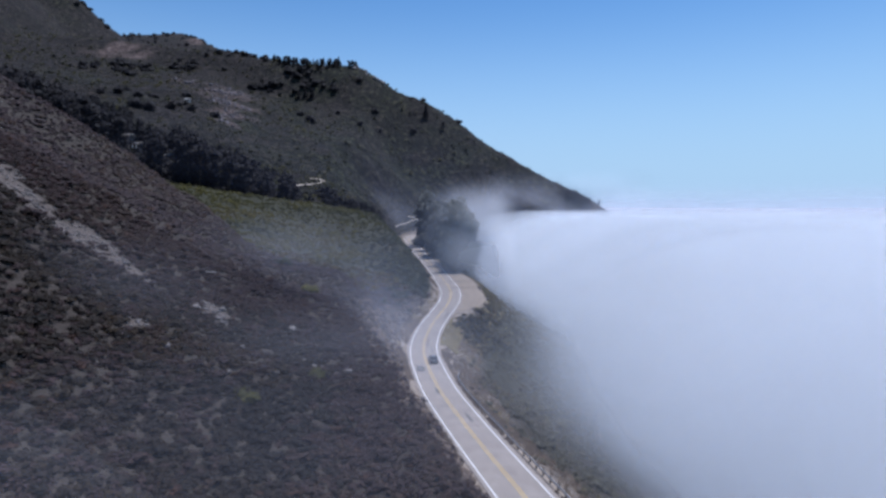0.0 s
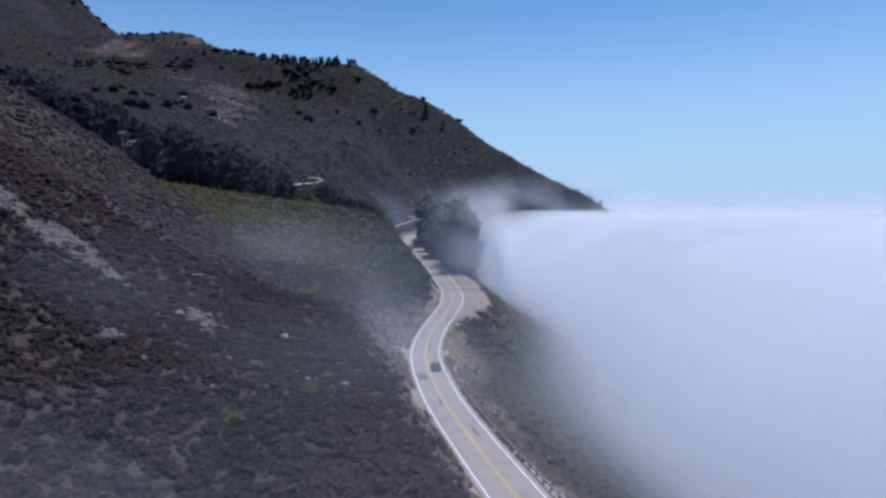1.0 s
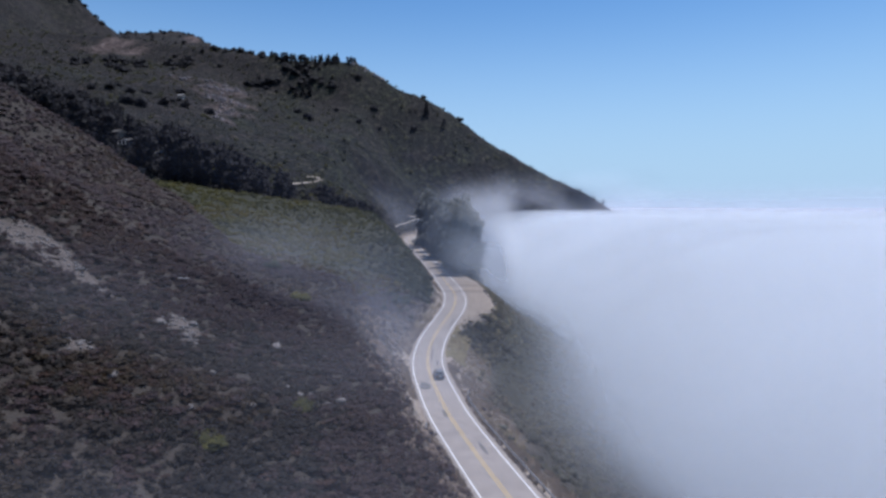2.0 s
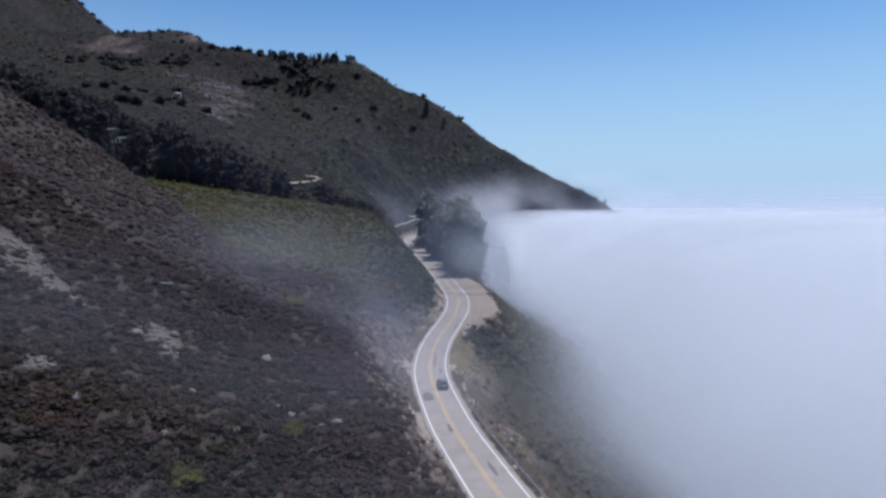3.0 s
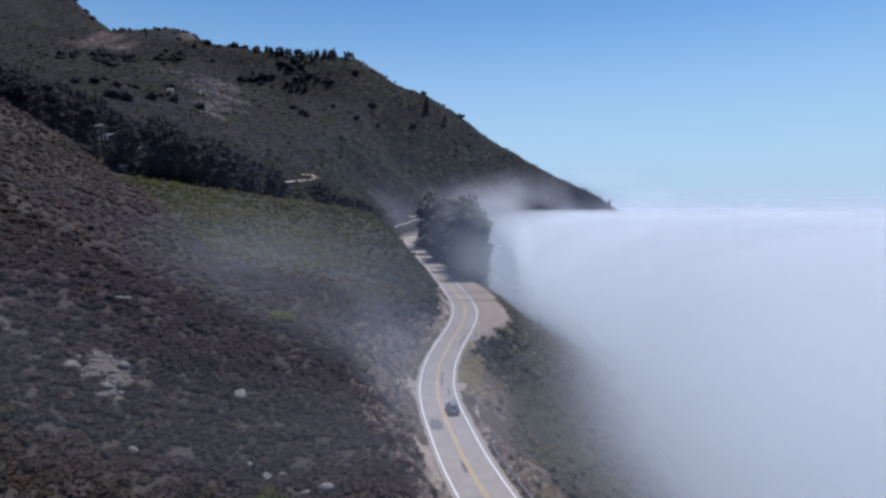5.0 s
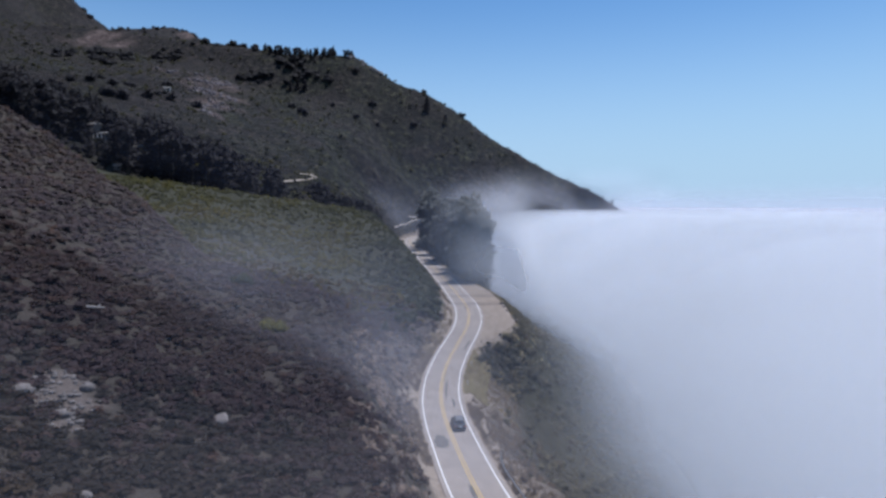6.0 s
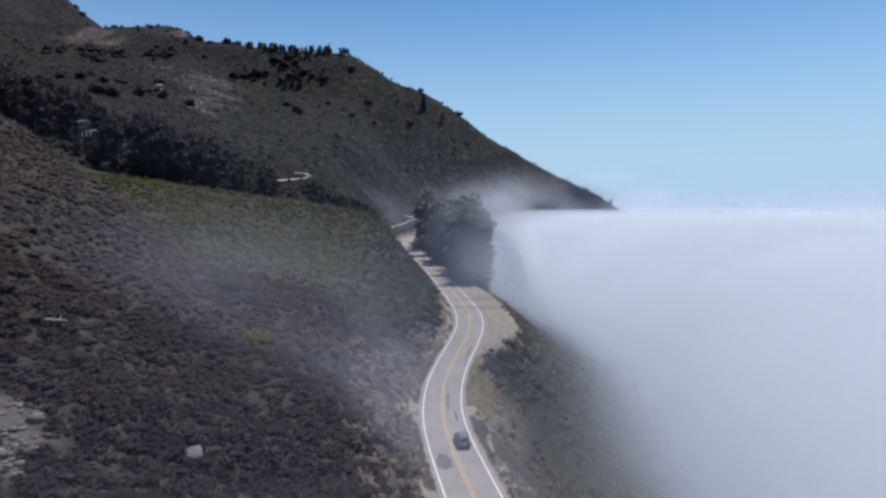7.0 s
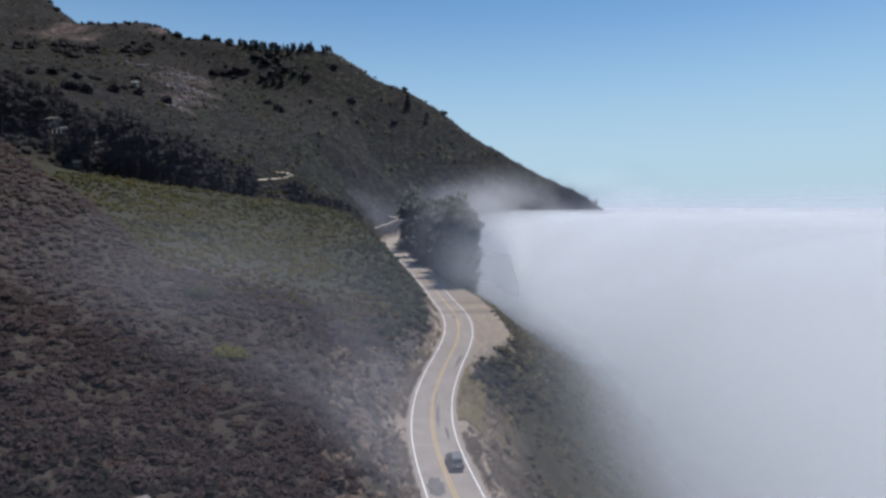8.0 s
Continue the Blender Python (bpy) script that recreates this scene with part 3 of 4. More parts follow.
xs, ys, tint = np.concatenate([xs, px]), np.concatenate([ys, py]), np.concatenate([tint, rng.uniform(0.0, 0.3, len(py))])
scatter("bluff_scrub", shrub_kinds(rng, 6, 19, 0.22, 2), xs, ys, rng.uniform(0.5, 1.5, len(xs)), tint, BLUFF, rng,
        "olive scrub on the bluff falling to the sea", "shrubs")
xs, ys = sown(27000, -620, 230, 330, 1000, lambda x, y: (1 - 0.85 * bare(x, y)) * off_road(x, y) * (0.4 + 0.6 * step(-0.8, 0.2, wave(x, y, 45, 113) + 0.1)) * (land(x, y) > -5) * np.where(y > 700, 0.4, 1))
tint = np.clip(0.42 + 0.25 * wave(xs, ys, 50, 115) + rng.normal(0, 0.12, len(xs)), 0, 0.9)
scatter("mountain_scrub", shrub_kinds(rng, 6, 12, 0.3, 1), xs, ys, rng.uniform(0.6, 1.6, len(xs)) * np.where(rng.uniform(0, 1, len(xs)) < 0.14, 2.0, 1.0), tint, SAGE, rng,
        "scattered dark scrub on the far mountainside", "shrubs")


def tuft_kinds(rng, count, blades):
    kinds = []
    for _ in range(count):
        a = rng.uniform(0, 6.283, blades)
        base = rng.normal(0, 0.35, (blades, 3)) * np.array([1, 1, 0])
        tip = base + np.stack([np.cos(a) * 0.35, np.sin(a) * 0.35, rng.uniform(0.5, 1.1, blades)], 1)
        side = np.stack([-np.sin(a), np.cos(a), 0 * a], 1) * 0.07
        v = np.stack([base - side, base + side, tip], 1).reshape(-1, 3)
        kinds.append((v, np.arange(3 * blades).reshape(-1, 3)))
    return kinds


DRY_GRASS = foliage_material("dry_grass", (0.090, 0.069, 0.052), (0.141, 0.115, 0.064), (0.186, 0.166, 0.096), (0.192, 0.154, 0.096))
ys = np.concatenate([rng.uniform(40, 330, 4600), rng.uniform(60, 170, 2600)])
out = rng.uniform(0, 1, len(ys))**1.6 * 5
sea_side = rng.uniform(0, 1, len(ys)) < 0.55
xs = road_x(ys) + np.where(sea_side, 4.3 + out * 1.9 + np.where(ys > 164, bench(ys), 0), -4.2 - 0.45 * out)
keep = rng.uniform(0, 1, len(ys)) < step(-0.7, 0.5, wave(xs, ys, 12, 117) + 0.2)
xs, ys = xs[keep], ys[keep]
py = rng.uniform(142, 160, 620)
xs, ys = np.concatenate([xs, road_x(py) + rng.uniform(4.2, 8.2, len(py))]), np.concatenate([ys, py])
scatter("dry_grass", tuft_kinds(rng, 6, 22), xs, ys, rng.uniform(0.35, 0.75, len(xs)), np.where(np.arange(len(xs)) >= len(xs) - 620, rng.uniform(0.6, 0.95, len(xs)), np.clip(0.45 + 0.4 * wave(xs, ys, 15, 119) - 0.6 * ((ys < 143) | (xs < road_x(ys))), 0, 1)), DRY_GRASS, rng,
        "dry yellow grass tufts along the road shoulder", "grass", 0.02)


# ---- trees ----
def tube(points, radii, sides=7):
    """A tapered tube through points."""
    vs, fs = [], []
    for (p, r) in zip(points, radii):
        for k in range(sides):
            a = 6.2832 * k / sides
            vs.append((p[0] + r * math.cos(a), p[1] + r * math.sin(a), p[2]))
    for i in range(len(points) - 1):
        for k in range(sides):
            a, b = i * sides + k, i * sides + (k + 1) % sides
            fs += [(a, b, b + sides), (a, b + sides, a + sides)]
    return np.array(vs), np.array(fs)


def tree(kind, height, seed, label, leaf=None):
    """A tapered trunk with limbs, and a crown of many small sprays."""
    r = np.random.default_rng(seed)
    root = new("tree")
    top = np.array([r.normal(0, 0.03) * height, r.normal(0, 0.03) * height, height * 0.96])
    stem = [top * s + np.array([r.normal(0, 0.006), r.normal(0, 0.006), 0]) * height * (0 < s < 1) for s in np.linspace(0, 1, 8)]
    pieces = [tube([p - np.array([0, 0, 1.2]) * (i == 0) for i, p in enumerate(stem)], np.linspace(height * 0.022 + 0.08, 0.03, 8))]
    clumps = []
    if kind == "conifer":
        levels = 15
        for i in range(levels):
            s = 0.14 + 0.84 * i / (levels - 1)
            reach = height * 0.23 * (1 - s)**0.75 * r.uniform(0.7, 1.15) + 0.25
            for k in range(6):
                a = 6.283 * (k / 6 + r.uniform(-0.08, 0.08)) + i * 0.7
                e = reach * r.uniform(0.65, 1.15)
                p = top * s
                q = p + np.array([math.cos(a) * e, math.sin(a) * e, -0.18 * e])
                if i % 2 == 0 and k % 2 == 0:
                    pieces.append(tube([p, q], [0.07, 0.02], 4))
                for w in (0.45, 0.85):
                    clumps.append((*(p + (q - p) * w), 0.34 * e * (1.15 - 0.4 * w) + 0.22))
        v, f, n = leaves(r, 760, height * 0.025 + 0.05, clumps, 0.55)
    else:
        for k in range(26 if height > 20 else 15):
            s = r.uniform(0.03, 0.85)
            a = k * 2.4 + r.uniform(-0.4, 0.4)
            e = height * r.uniform(0.14, 0.30) * (1.15 - 0.5 * s) * (0.58 if height > 20 else 1)
            p = top * s
            q = p + np.array([math.cos(a) * e, math.sin(a) * e, height * r.uniform(0.04, 0.16)])
            pieces.append(tube([p, (p + q) / 2 + np.array([0, 0, -0.02 * height]), q], [height * 0.010 + 0.04, 0.08, 0.03], 5))
            for _ in range(5):
                c = p + (q - p) * r.uniform(0.35, 1.0) + r.normal(0, 0.028 * height, 3) * np.array([1, 1, 0.8])
                clumps.append((*c, height * r.uniform(0.05, 0.088)))
        for _ in range(9):
            c = top * r.uniform(0.75, 1.0) + r.normal(0, 0.05 * height, 3) * np.array([1, 1, 0.5])
            clumps.append((*c, height * r.uniform(0.04, 0.075)))
        v, f, n = leaves(r, 2600 if height > 20 else 780, height * 0.012 + (0.27 if height > 20 else 0.44), clumps, 0.7)
    tv, tf = join(pieces)
    part("trunk", mesh_of("trunk", tv, tf, BARK, True), None, root)
    tint_of = np.repeat(np.clip(r.normal(0.45, 0.25, len(f)), 0, 1), 3)
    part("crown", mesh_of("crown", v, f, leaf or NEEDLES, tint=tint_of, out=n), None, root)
    return tagged(root, label, "tree", kind="thing")


def plant(models, places, group, rng, low=0.8, high=1.2):
    """Copies of a few trees, each at (x, y, scale)."""
    for i, (x, y, s) in enumerate(places):
        z = float(land(x, y)) - 0.3
        m = pose(x, y, z, 0, 0, rng.uniform(0, 360)) @ Matrix.Diagonal((s * rng.uniform(0.9, 1.15), s * rng.uniform(0.9, 1.15), s, 1))
        tagged(copy_thing(models[i % len(models)], m), group=group)
    for ob in models:
        for o in (*ob.children, ob):
            bpy.data.objects.remove(o)


conifers = [tree("conifer", 18, 200 + k, "dark green conifer in the wooded ravine") for k in range(5)]
HOUSES = [(-171, 360, -20, 10.5, 6, 2.6, (0.30, 0.28, 0.26), (0.20, 0.17, 0.15), "pale-roofed house with a white porch among dark trees"),
          (-178, 366, -20, 5, 5, 2.4, (0.30, 0.28, 0.26), (0.24, 0.20, 0.17), "small pale-roofed house among dark trees"),
          (-152, 358, -12, 6, 5, 2.4, (0.42, 0.39, 0.34), (0.26, 0.17, 0.09), "small tan house with a pale roof in the ravine"),
          (-147, 327, 10, 2.6, 2.4, 1.3, (0.16, 0.155, 0.15), (0.22, 0.20, 0.19), "tiny grey hut in the wooded ravine"),
          (-191, 489, 5, 3, 3, 1.6, (0.50, 0.48, 0.45), (0.40, 0.38, 0.35), "distant pale shed on the far slope")]


def clear(x, y):
    """Greatest tree height that keeps a house or the driveway open to the camera's view."""
    way, most = (x + 3) / (y - 50), 99.0
    if -0.245 < way < -0.188 and y > 322:
        most = 2.0 if y > 345 else 5.0
    for h in HOUSES[:4]:
        if y < h[1] + 5 and abs(way - (h[0] + 3) / (h[1] - 50)) < 0.40 * h[3] / h[1] + 0.009:
            sight = 33 + (float(land(h[0], h[1])) + 0.8 - 33) * (y - 54) / (h[1] - 54)
            most = min(most, sight - float(land(x, y)))
    return most


canopy = curve([(-300, 138), (-240, 118), (-196, 100.6), (-170, 90.7), (-149, 80), (-135.5, 81), (-120, 69.5), (-111, 70.5), (-96, 59), (-80, 55), (-71.7, 45.5), (-52.5, 43), (-36, 37.5), (-20, 34)])
places = []
while len(places) < 230:
    x, y = rng.uniform(-290, -28), rng.uniform(300, 470)
    along = y - 356 - 0.14 * (-60 - x)
    most = clear(x, y) / 19
    upper = 44 - 26 * float(step(-170, -105, x))
    if -40 < along < upper and land(x, y) > 8 and most > 0.35 and all(math.hypot(x - a, y - b) > 5.2 for a, b, _ in places):
        room = 32 + (float(canopy(-3 + (x + 3) * 296 / (y - 54))) - 32) * (y - 54) / 296 - float(land(x, y))
        size = min(most, rng.uniform(0.72, 1.0) * room / 17.5, 2.0)
        if size > 0.35:
            places.append((x, y, size))
places += [(-56, 350, 1.15), (-50, 347, 1.25), (-53, 356, 1.1), (-60, 352, 1.0), (-38, 352, 1.35), (-33, 350, 1.25), (-35, 358, 1.2), (-45, 348, 0.95)]
plant(conifers, places[::4], "ravine conifers", rng)
oaks = [tree("broad", 16, 220 + k, "dark rounded cypress in the wooded ravine") for k in range(4)]
plant(oaks, [p for k, p in enumerate(places) if k % 4], "ravine cypresses", rng)
ridge_trees = [tree("conifer", 11, 230, "dark conifer on the mountain crest")] + [tree("broad", 9, 240 + k, "dark rounded tree on the mountain crest") for k in range(3)]
places = [(x, float(crest_x(x)) + rng.uniform(-16, 4), rng.uniform(0.4, 0.95)) for x in rng.uniform(-172, -92, 70)] + [(-134, 641, 1.35), (-131, 640, 1.1)]
places += [(-0.8, 606, 1.5), (16, 600, 0.9), (-115, 610, 1.2), (-122, 612, 1.0), (-128, 608, 1.1), (-160, 620, 1.0), (-168, 622, 0.9), (174, 599, 0.6)]
plant(ridge_trees, places, "crest conifers", rng)
grove = [tree("broad", 24, 260 + k, "tall dark cypress beside the dirt pullout", CYPRESS) for k in range(4)]
places = []
while len(places) < 44:
    y = rng.uniform(249, 445)
    side = rng.uniform(0, 1)
    inner = float(road_x(y)) + 6.5 + 0.95 * float(bench(y))
    x = inner + side * max(1.0, 0.104 * (y - 54) - 3 - inner)
    if all(math.hypot(x - a, y - b) > 4.2 for a, b, _ in places):
        places.append((x, y, rng.uniform(0.85, 1.12) * (1.5 - 0.34 * side)))
places += [(8.8, 330, 1.5), (11, 338, 1.4), (6.5, 352, 1.45)]
plant(grove, places, "cypress grove", rng)
knob = [tree("broad", 8, 290, "dark rounded tree on the rocky knob")]
plant(knob, [(-79, 650, 0.85), (-83, 651, 0.8), (-75.5, 651, 0.75), (-81, 648, 0.7), (-77, 648, 0.7)], "knob trees", rng)


CLUSTERS = [(-302, 613, 11, 8), (-293, 585, 11, 8), (-285, 618, 10, 7), (-262, 640, 12, 10), (-250, 656, 10, 9), (-196, 515, 3, 2), (-240, 481, 14, 6), (-331, 583, 14, 8), (-168, 622, 9, 8),
            (-152, 621, 8, 8), (-110, 622, 7, 8), (-98, 617, 4, 4), (-132, 640, 14, 14), (-195, 443, 12, 4), (-215, 690, 22, 22), (-190, 470, 10, 4), (-60, 560, 40, 6), (-40, 600, 30, 5)]
ox = np.concatenate([rng.normal(c[0], c[2], c[3]) for c in CLUSTERS])
oy = np.concatenate([rng.normal(c[1], c[2] * 0.6, c[3]) for c in CLUSTERS])
ux, uy = sown(1900, -290, -40, 315, 470, lambda x, y: (np.abs(y - 344 - 0.14 * (-60 - x)) < 36) * (land(x, y) > 8))
bx, by = sown(2200, -900, -200, 840, 1360, lambda x, y: 0.35 + 0.65 * step(-0.2, 0.3, wave(x, y, 60, 131)))
ox, oy = np.concatenate([ox, ux, bx]), np.concatenate([oy, uy, by])
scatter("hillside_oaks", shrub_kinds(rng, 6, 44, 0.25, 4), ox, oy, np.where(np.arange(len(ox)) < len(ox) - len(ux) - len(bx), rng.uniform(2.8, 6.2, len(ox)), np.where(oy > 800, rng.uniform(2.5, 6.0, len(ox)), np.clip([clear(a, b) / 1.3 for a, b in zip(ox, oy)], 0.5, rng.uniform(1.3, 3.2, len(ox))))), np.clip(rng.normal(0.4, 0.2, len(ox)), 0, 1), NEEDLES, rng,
        "dark round oaks dotted over the far slope", "trees", 0.1, 1.1)


def outcrop():
    r = np.random.default_rng(88)
    root = new("rock_outcrop")
    root.location = (-66, 646, float(land(-66, 646)))
    for k in range(16):
        x, y = r.uniform(-86, -46), r.uniform(640, 652)
        v, f = lump(r, x + 66, y - 646, float(land(x, y)) - 0.5 - root.location.z, r.uniform(2.0, 4.6), 0.7, 0.2)
        part("rock", mesh_of("rock", v, f, STONE), None, root)
    return tagged(root, "weathered grey rock outcrop on the ridge end", "rock outcrop")


outcrop()

# ---- small things on the hillside ----
def boulder(x, y, size, label, squash=0.7):
    r = np.random.default_rng(int(1000 + abs(x) * 31 + y * 7))
    v, f = lump(r, 0, 0, 0, size * 0.8, squash, 0.15, BALL)
    ob = new("boulder", mesh_of("boulder", v, f, STONE))
    ob.matrix_world = pose(x, y, float(land(x, y)) + size * squash * 0.25, 0, 0, r.uniform(0, 360))
    return tagged(ob, label, "boulder", "boulders")


for x, y, size in ((-8.6, 76.2, 0.8), (-9.9, 75.6, 0.5), (-13.2, 77, 0.7), (-14.4, 77.6, 0.55), (-12.2, 78.2, 0.4), (-18.4, 88, 0.95), (-19.6, 88.6, 0.5),
                   (-21.5, 74.4, 0.6), (-27.2, 66.4, 0.7), (-30.5, 83.0, 0.9), (-28.0, 86.5, 0.7), (-27.1, 81.8, 0.6), (-16.5, 70.5, 0.6), (-20.8, 67.0, 0.5)):
    boulder(x, y, size, "pale grey boulder among dry brush")
for k in range(12):
    y = 169 + 5.2 * k
    x = float(road_x(y)) + 4.0 + float(bench(y)) + 0.5 * math.sin(7.0 * k)
    boulder(x, y, 0.3 + 0.16 * (k * 5 % 4), "pale stone on the rim of the dirt pullout")
slab = new("fallen_log")
bm = bmesh.new()
bmesh.ops.create_cone(bm, cap_ends=True, segments=9, radius1=0.13, radius2=0.08, depth=1.6, matrix=pose(0, 0, 0, 0, 90, 0))
part("trunk", bm, plain("bleached_wood", (0.36, 0.33, 0.30), 0.9, 0, 0.25, 5), slab)
bm = bmesh.new()
bmesh.ops.create_cone(bm, cap_ends=True, segments=6, radius1=0.05, radius2=0.02, depth=0.5, matrix=pose(0.3, 0.12, 0.15, -50, 20, 0))
part("branch_stub", bm, bpy.data.materials["bleached_wood"], slab)
slab.matrix_world = pose(-34.1, 99.2, float(land(-34.1, 99.2)) + 0.9, 0, 6, 12)
tagged(slab, "bleached fallen log lying in the brush", "log")

rr = np.random.default_rng(77)
stone_x, stone_y = rr.uniform(-66, -24, 5200), rr.uniform(62, 104, 5200)
ok = spots(stone_x, stone_y, BARE) > rr.uniform(0.3, 1.0, 5200)
scatter("rubble", [lump(rr, 0, 0, 0.1, 1, 0.65, 0.2) for _ in range(5)], stone_x[ok], stone_y[ok], rr.uniform(0.07, 0.34, ok.sum()), rr.uniform(0, 1, ok.sum()), STONE, rr,
        "loose pale stones in the bare chutes", "stones", 0.0)
stone_x, stone_y = rr.uniform(-260, -120, 7000), rr.uniform(450, 620, 7000)
ok = bare(stone_x, stone_y) > rr.uniform(0.3, 1.0, 7000)
scatter("scree", [lump(rr, 0, 0, 0.1, 1, 0.65, 0.25) for _ in range(4)], stone_x[ok], stone_y[ok], 0.35 + 2.2 * rr.uniform(0, 1, ok.sum())**4, rr.uniform(0, 1, ok.sum()), plain("slide_rock", (0.16, 0.14, 0.14), 0.95, 0, 0.4, 0.5), rr,
        "grey landslide rubble on the far slope", "stones", 0.1)


stone_y = rr.uniform(60, 168, 1900)
stone_x = road_x(stone_y) - rr.uniform(6, 14.5, 1900)
ok = rr.uniform(0, 1, 1900) < 0.15 + 0.85 * step(-0.1, 0.6, wave(stone_x, stone_y, 7, 91))
scatter("bank_rocks", [lump(rr, 0, 0, 0, 1, 1.5, 0.30) for _ in range(7)], stone_x[ok], stone_y[ok], rr.uniform(0.2, 0.8, ok.sum()), rr.uniform(0, 1, ok.sum()),
        plain("bank_rock", (0.125, 0.094, 0.074), 0.95, 0, 0.45, 1.6), rr, "grey-brown rock ribs in the cut bank", "stones", 0.7)


def bush(x, y, size, tint, label, mat):
    r = np.random.default_rng(int(500 + y))
    v, f, n = shrub_kinds(r, 1, 420, 0.06, 7)[0]
    ob = new("bush", mesh_of("bush", v * size, f, mat, True, tint=np.full(len(v), tint), out=n))
    ob.matrix_world = pose(x, y, float(land(x, y)) - 0.1)
    return tagged(ob, label, "bush")


bush(-20.9, 114.5, 1.9, 0.8, "yellow-green rounded bush in dry chaparral", SCRUB)
bush(-30.5, 132.2, 2.2, 0.02, "dark green rounded bush on the slope", SCRUB)
bush(-11.5, 73.0, 1.8, 0.5, "green bush among dry brush", SCRUB)
bush(-17.0, 62.0, 1.7, 0.55, "green bush among dry brush", SCRUB)


# ---- along the road ----
def beside(y, offset):
    """A place at an offset from the centre line (positive: seaward) and the road's heading in degrees."""
    d = float(road_x(y + 0.5) - road_x(y - 0.5))
    n = math.hypot(1, d)
    return float(road_x(y)) + offset / n, y - offset * d / n, math.degrees(math.atan2(-d, 1))


def guard_rail(y0, y1, offset):
    root = new("guard_rail")
    ys = np.arange(y0, y1 + 0.1, 1.0)
    profile = [(-0.02, 0.42), (0.05, 0.47), (0.05, 0.53), (-0.03, 0.58), (0.05, 0.63), (0.05, 0.69), (-0.02, 0.74)]
    rows = []
    for y in ys:
        flare = 1.1 * max(0.0, (y - (y1 - 6)) / 6)**2
        for o, h in profile:
            x, yy, _ = beside(y, offset + flare - o)
            rows.append((x, yy, float(road_z(y)) + h + 0.1))
    a = np.array(rows).reshape(len(ys), len(profile), 3)
    v, q = sheet(a[..., 0], a[..., 1], a[..., 2])
    beam = part("beam", mesh_of("beam", v, q, STEEL, True), None, root, "galvanised steel rail")
    beam.modifiers.new("thick", "SOLIDIFY").thickness = 0.012
    bm = bmesh.new()
    box(bm, Matrix.Translation((0, 0, 0.1)), 0.16, 0.2, 1.3, 0.01)
    post_mesh = bpy.data.meshes.new("post")
    bm.to_mesh(post_mesh)
    bm.free()
    post_mesh.materials.append(POST_WOOD)
    for y in np.arange(y0 + 1, y1, 2.0):
        flare = 1.1 * max(0.0, (y - (y1 - 6)) / 6)**2
        x, yy, turn = beside(float(y), offset + flare + 0.16)
        p = new("post", post_mesh)
        p.parent = root
        p.matrix_world = pose(x, yy, float(road_z(y)) + 0.12, 0, 0, turn)
    return tagged(root, "steel guard rail on wooden posts beside the road", "guard rail")


guard_rail(28, 115.5, 4.35)


def marker_post(y, offset, label):
    root = new("marker_post")
    bm = bmesh.new()
    box(bm, Matrix.Translation((0, 0, 0.45)), 0.16, 0.09, 1.1, 0.02)
    part("post", bm, plain("white_plastic", (0.8, 0.8, 0.8), 0.5, 0, 0.08), root)
    bm = bmesh.new()
    box(bm, Matrix.Translation((0, -0.05, 0.82)), 0.13, 0.02, 0.2, 0.005)
    part("reflector", bm, plain("reflector", (0.75, 0.75, 0.7), 0.2), root)
    x, yy, turn = beside(y, offset)
    root.matrix_world = pose(x, yy, float(land(x, yy)), 0, 0, turn)
    return tagged(root, label, "marker post")


marker_post(283, -5.0, "white roadside marker post at the bend")
marker_post(100.5, -4.6, "white roadside marker post below the bank")
marker_post(146, 4.7, "white roadside marker post at the bend")
marker_post(156, 4.8, "white roadside marker post at the bend")


def road_sign(y, offset):
    root = new("road_sign")
    bm = bmesh.new()
    box(bm, Matrix.Translation((0, 0, 1.0)), 0.1, 0.1, 2.6, 0.01)
    part("post", bm, POST_WOOD, root)
    bm = bmesh.new()
    box(bm, pose(0, -0.08, 2.1, 0, 45, 0), 0.76, 0.03, 0.76, 0.01)
    part("panel", bm, plain("sign_back", (0.3, 0.29, 0.26), 0.5), root, "weathered diamond-shaped panel")
    x, yy, turn = beside(y, offset)
    root.matrix_world = pose(x, yy, float(land(x, yy)), 0, 0, turn)
    return tagged(root, "diamond road sign on a wooden post", "road sign")


road_sign(372, -6.2)


def tar_patch(y, offset, length, width, seed):
    """A ragged dark repair on the asphalt."""
    r = np.random.default_rng(seed)
    rim = []
    for k in range(22):
        a = 6.2832 * k / 22
        g = 1 + r.uniform(-0.22, 0.22)
        x, yy, _ = beside(y + math.sin(a) * length / 2 * g, offset + math.cos(a) * width / 2 * g)
        rim.append((x, yy, float(road_z(y + math.sin(a) * length / 2 * g)) + 0.166 - 0.012 * abs(offset + math.cos(a) * width / 2 * g)))
    c = np.mean(rim, axis=0)
    v = np.array(rim + [c])
    f = np.array([(k, (k + 1) % 22, 22) for k in range(22)])
    ob = new("tar_patch", mesh_of("tar_patch", v, f, TAR))
    ob.parent = road


for row in ((120.6, -1.75, 5.0, 2.0, 1), (144, 0.9, 10, 0.35, 2), (150.5, 0.3, 6, 0.3, 3), (137, 2.0, 5, 0.4, 4), (199, -0.2, 5, 0.9, 5), (194, 1.8, 8, 0.6, 6), (167, 2.1, 6, 0.5, 7),
            (92, 1.4, 4, 0.6, 8), (106, -0.5, 3, 0.8, 9)):
    tar_patch(*row)


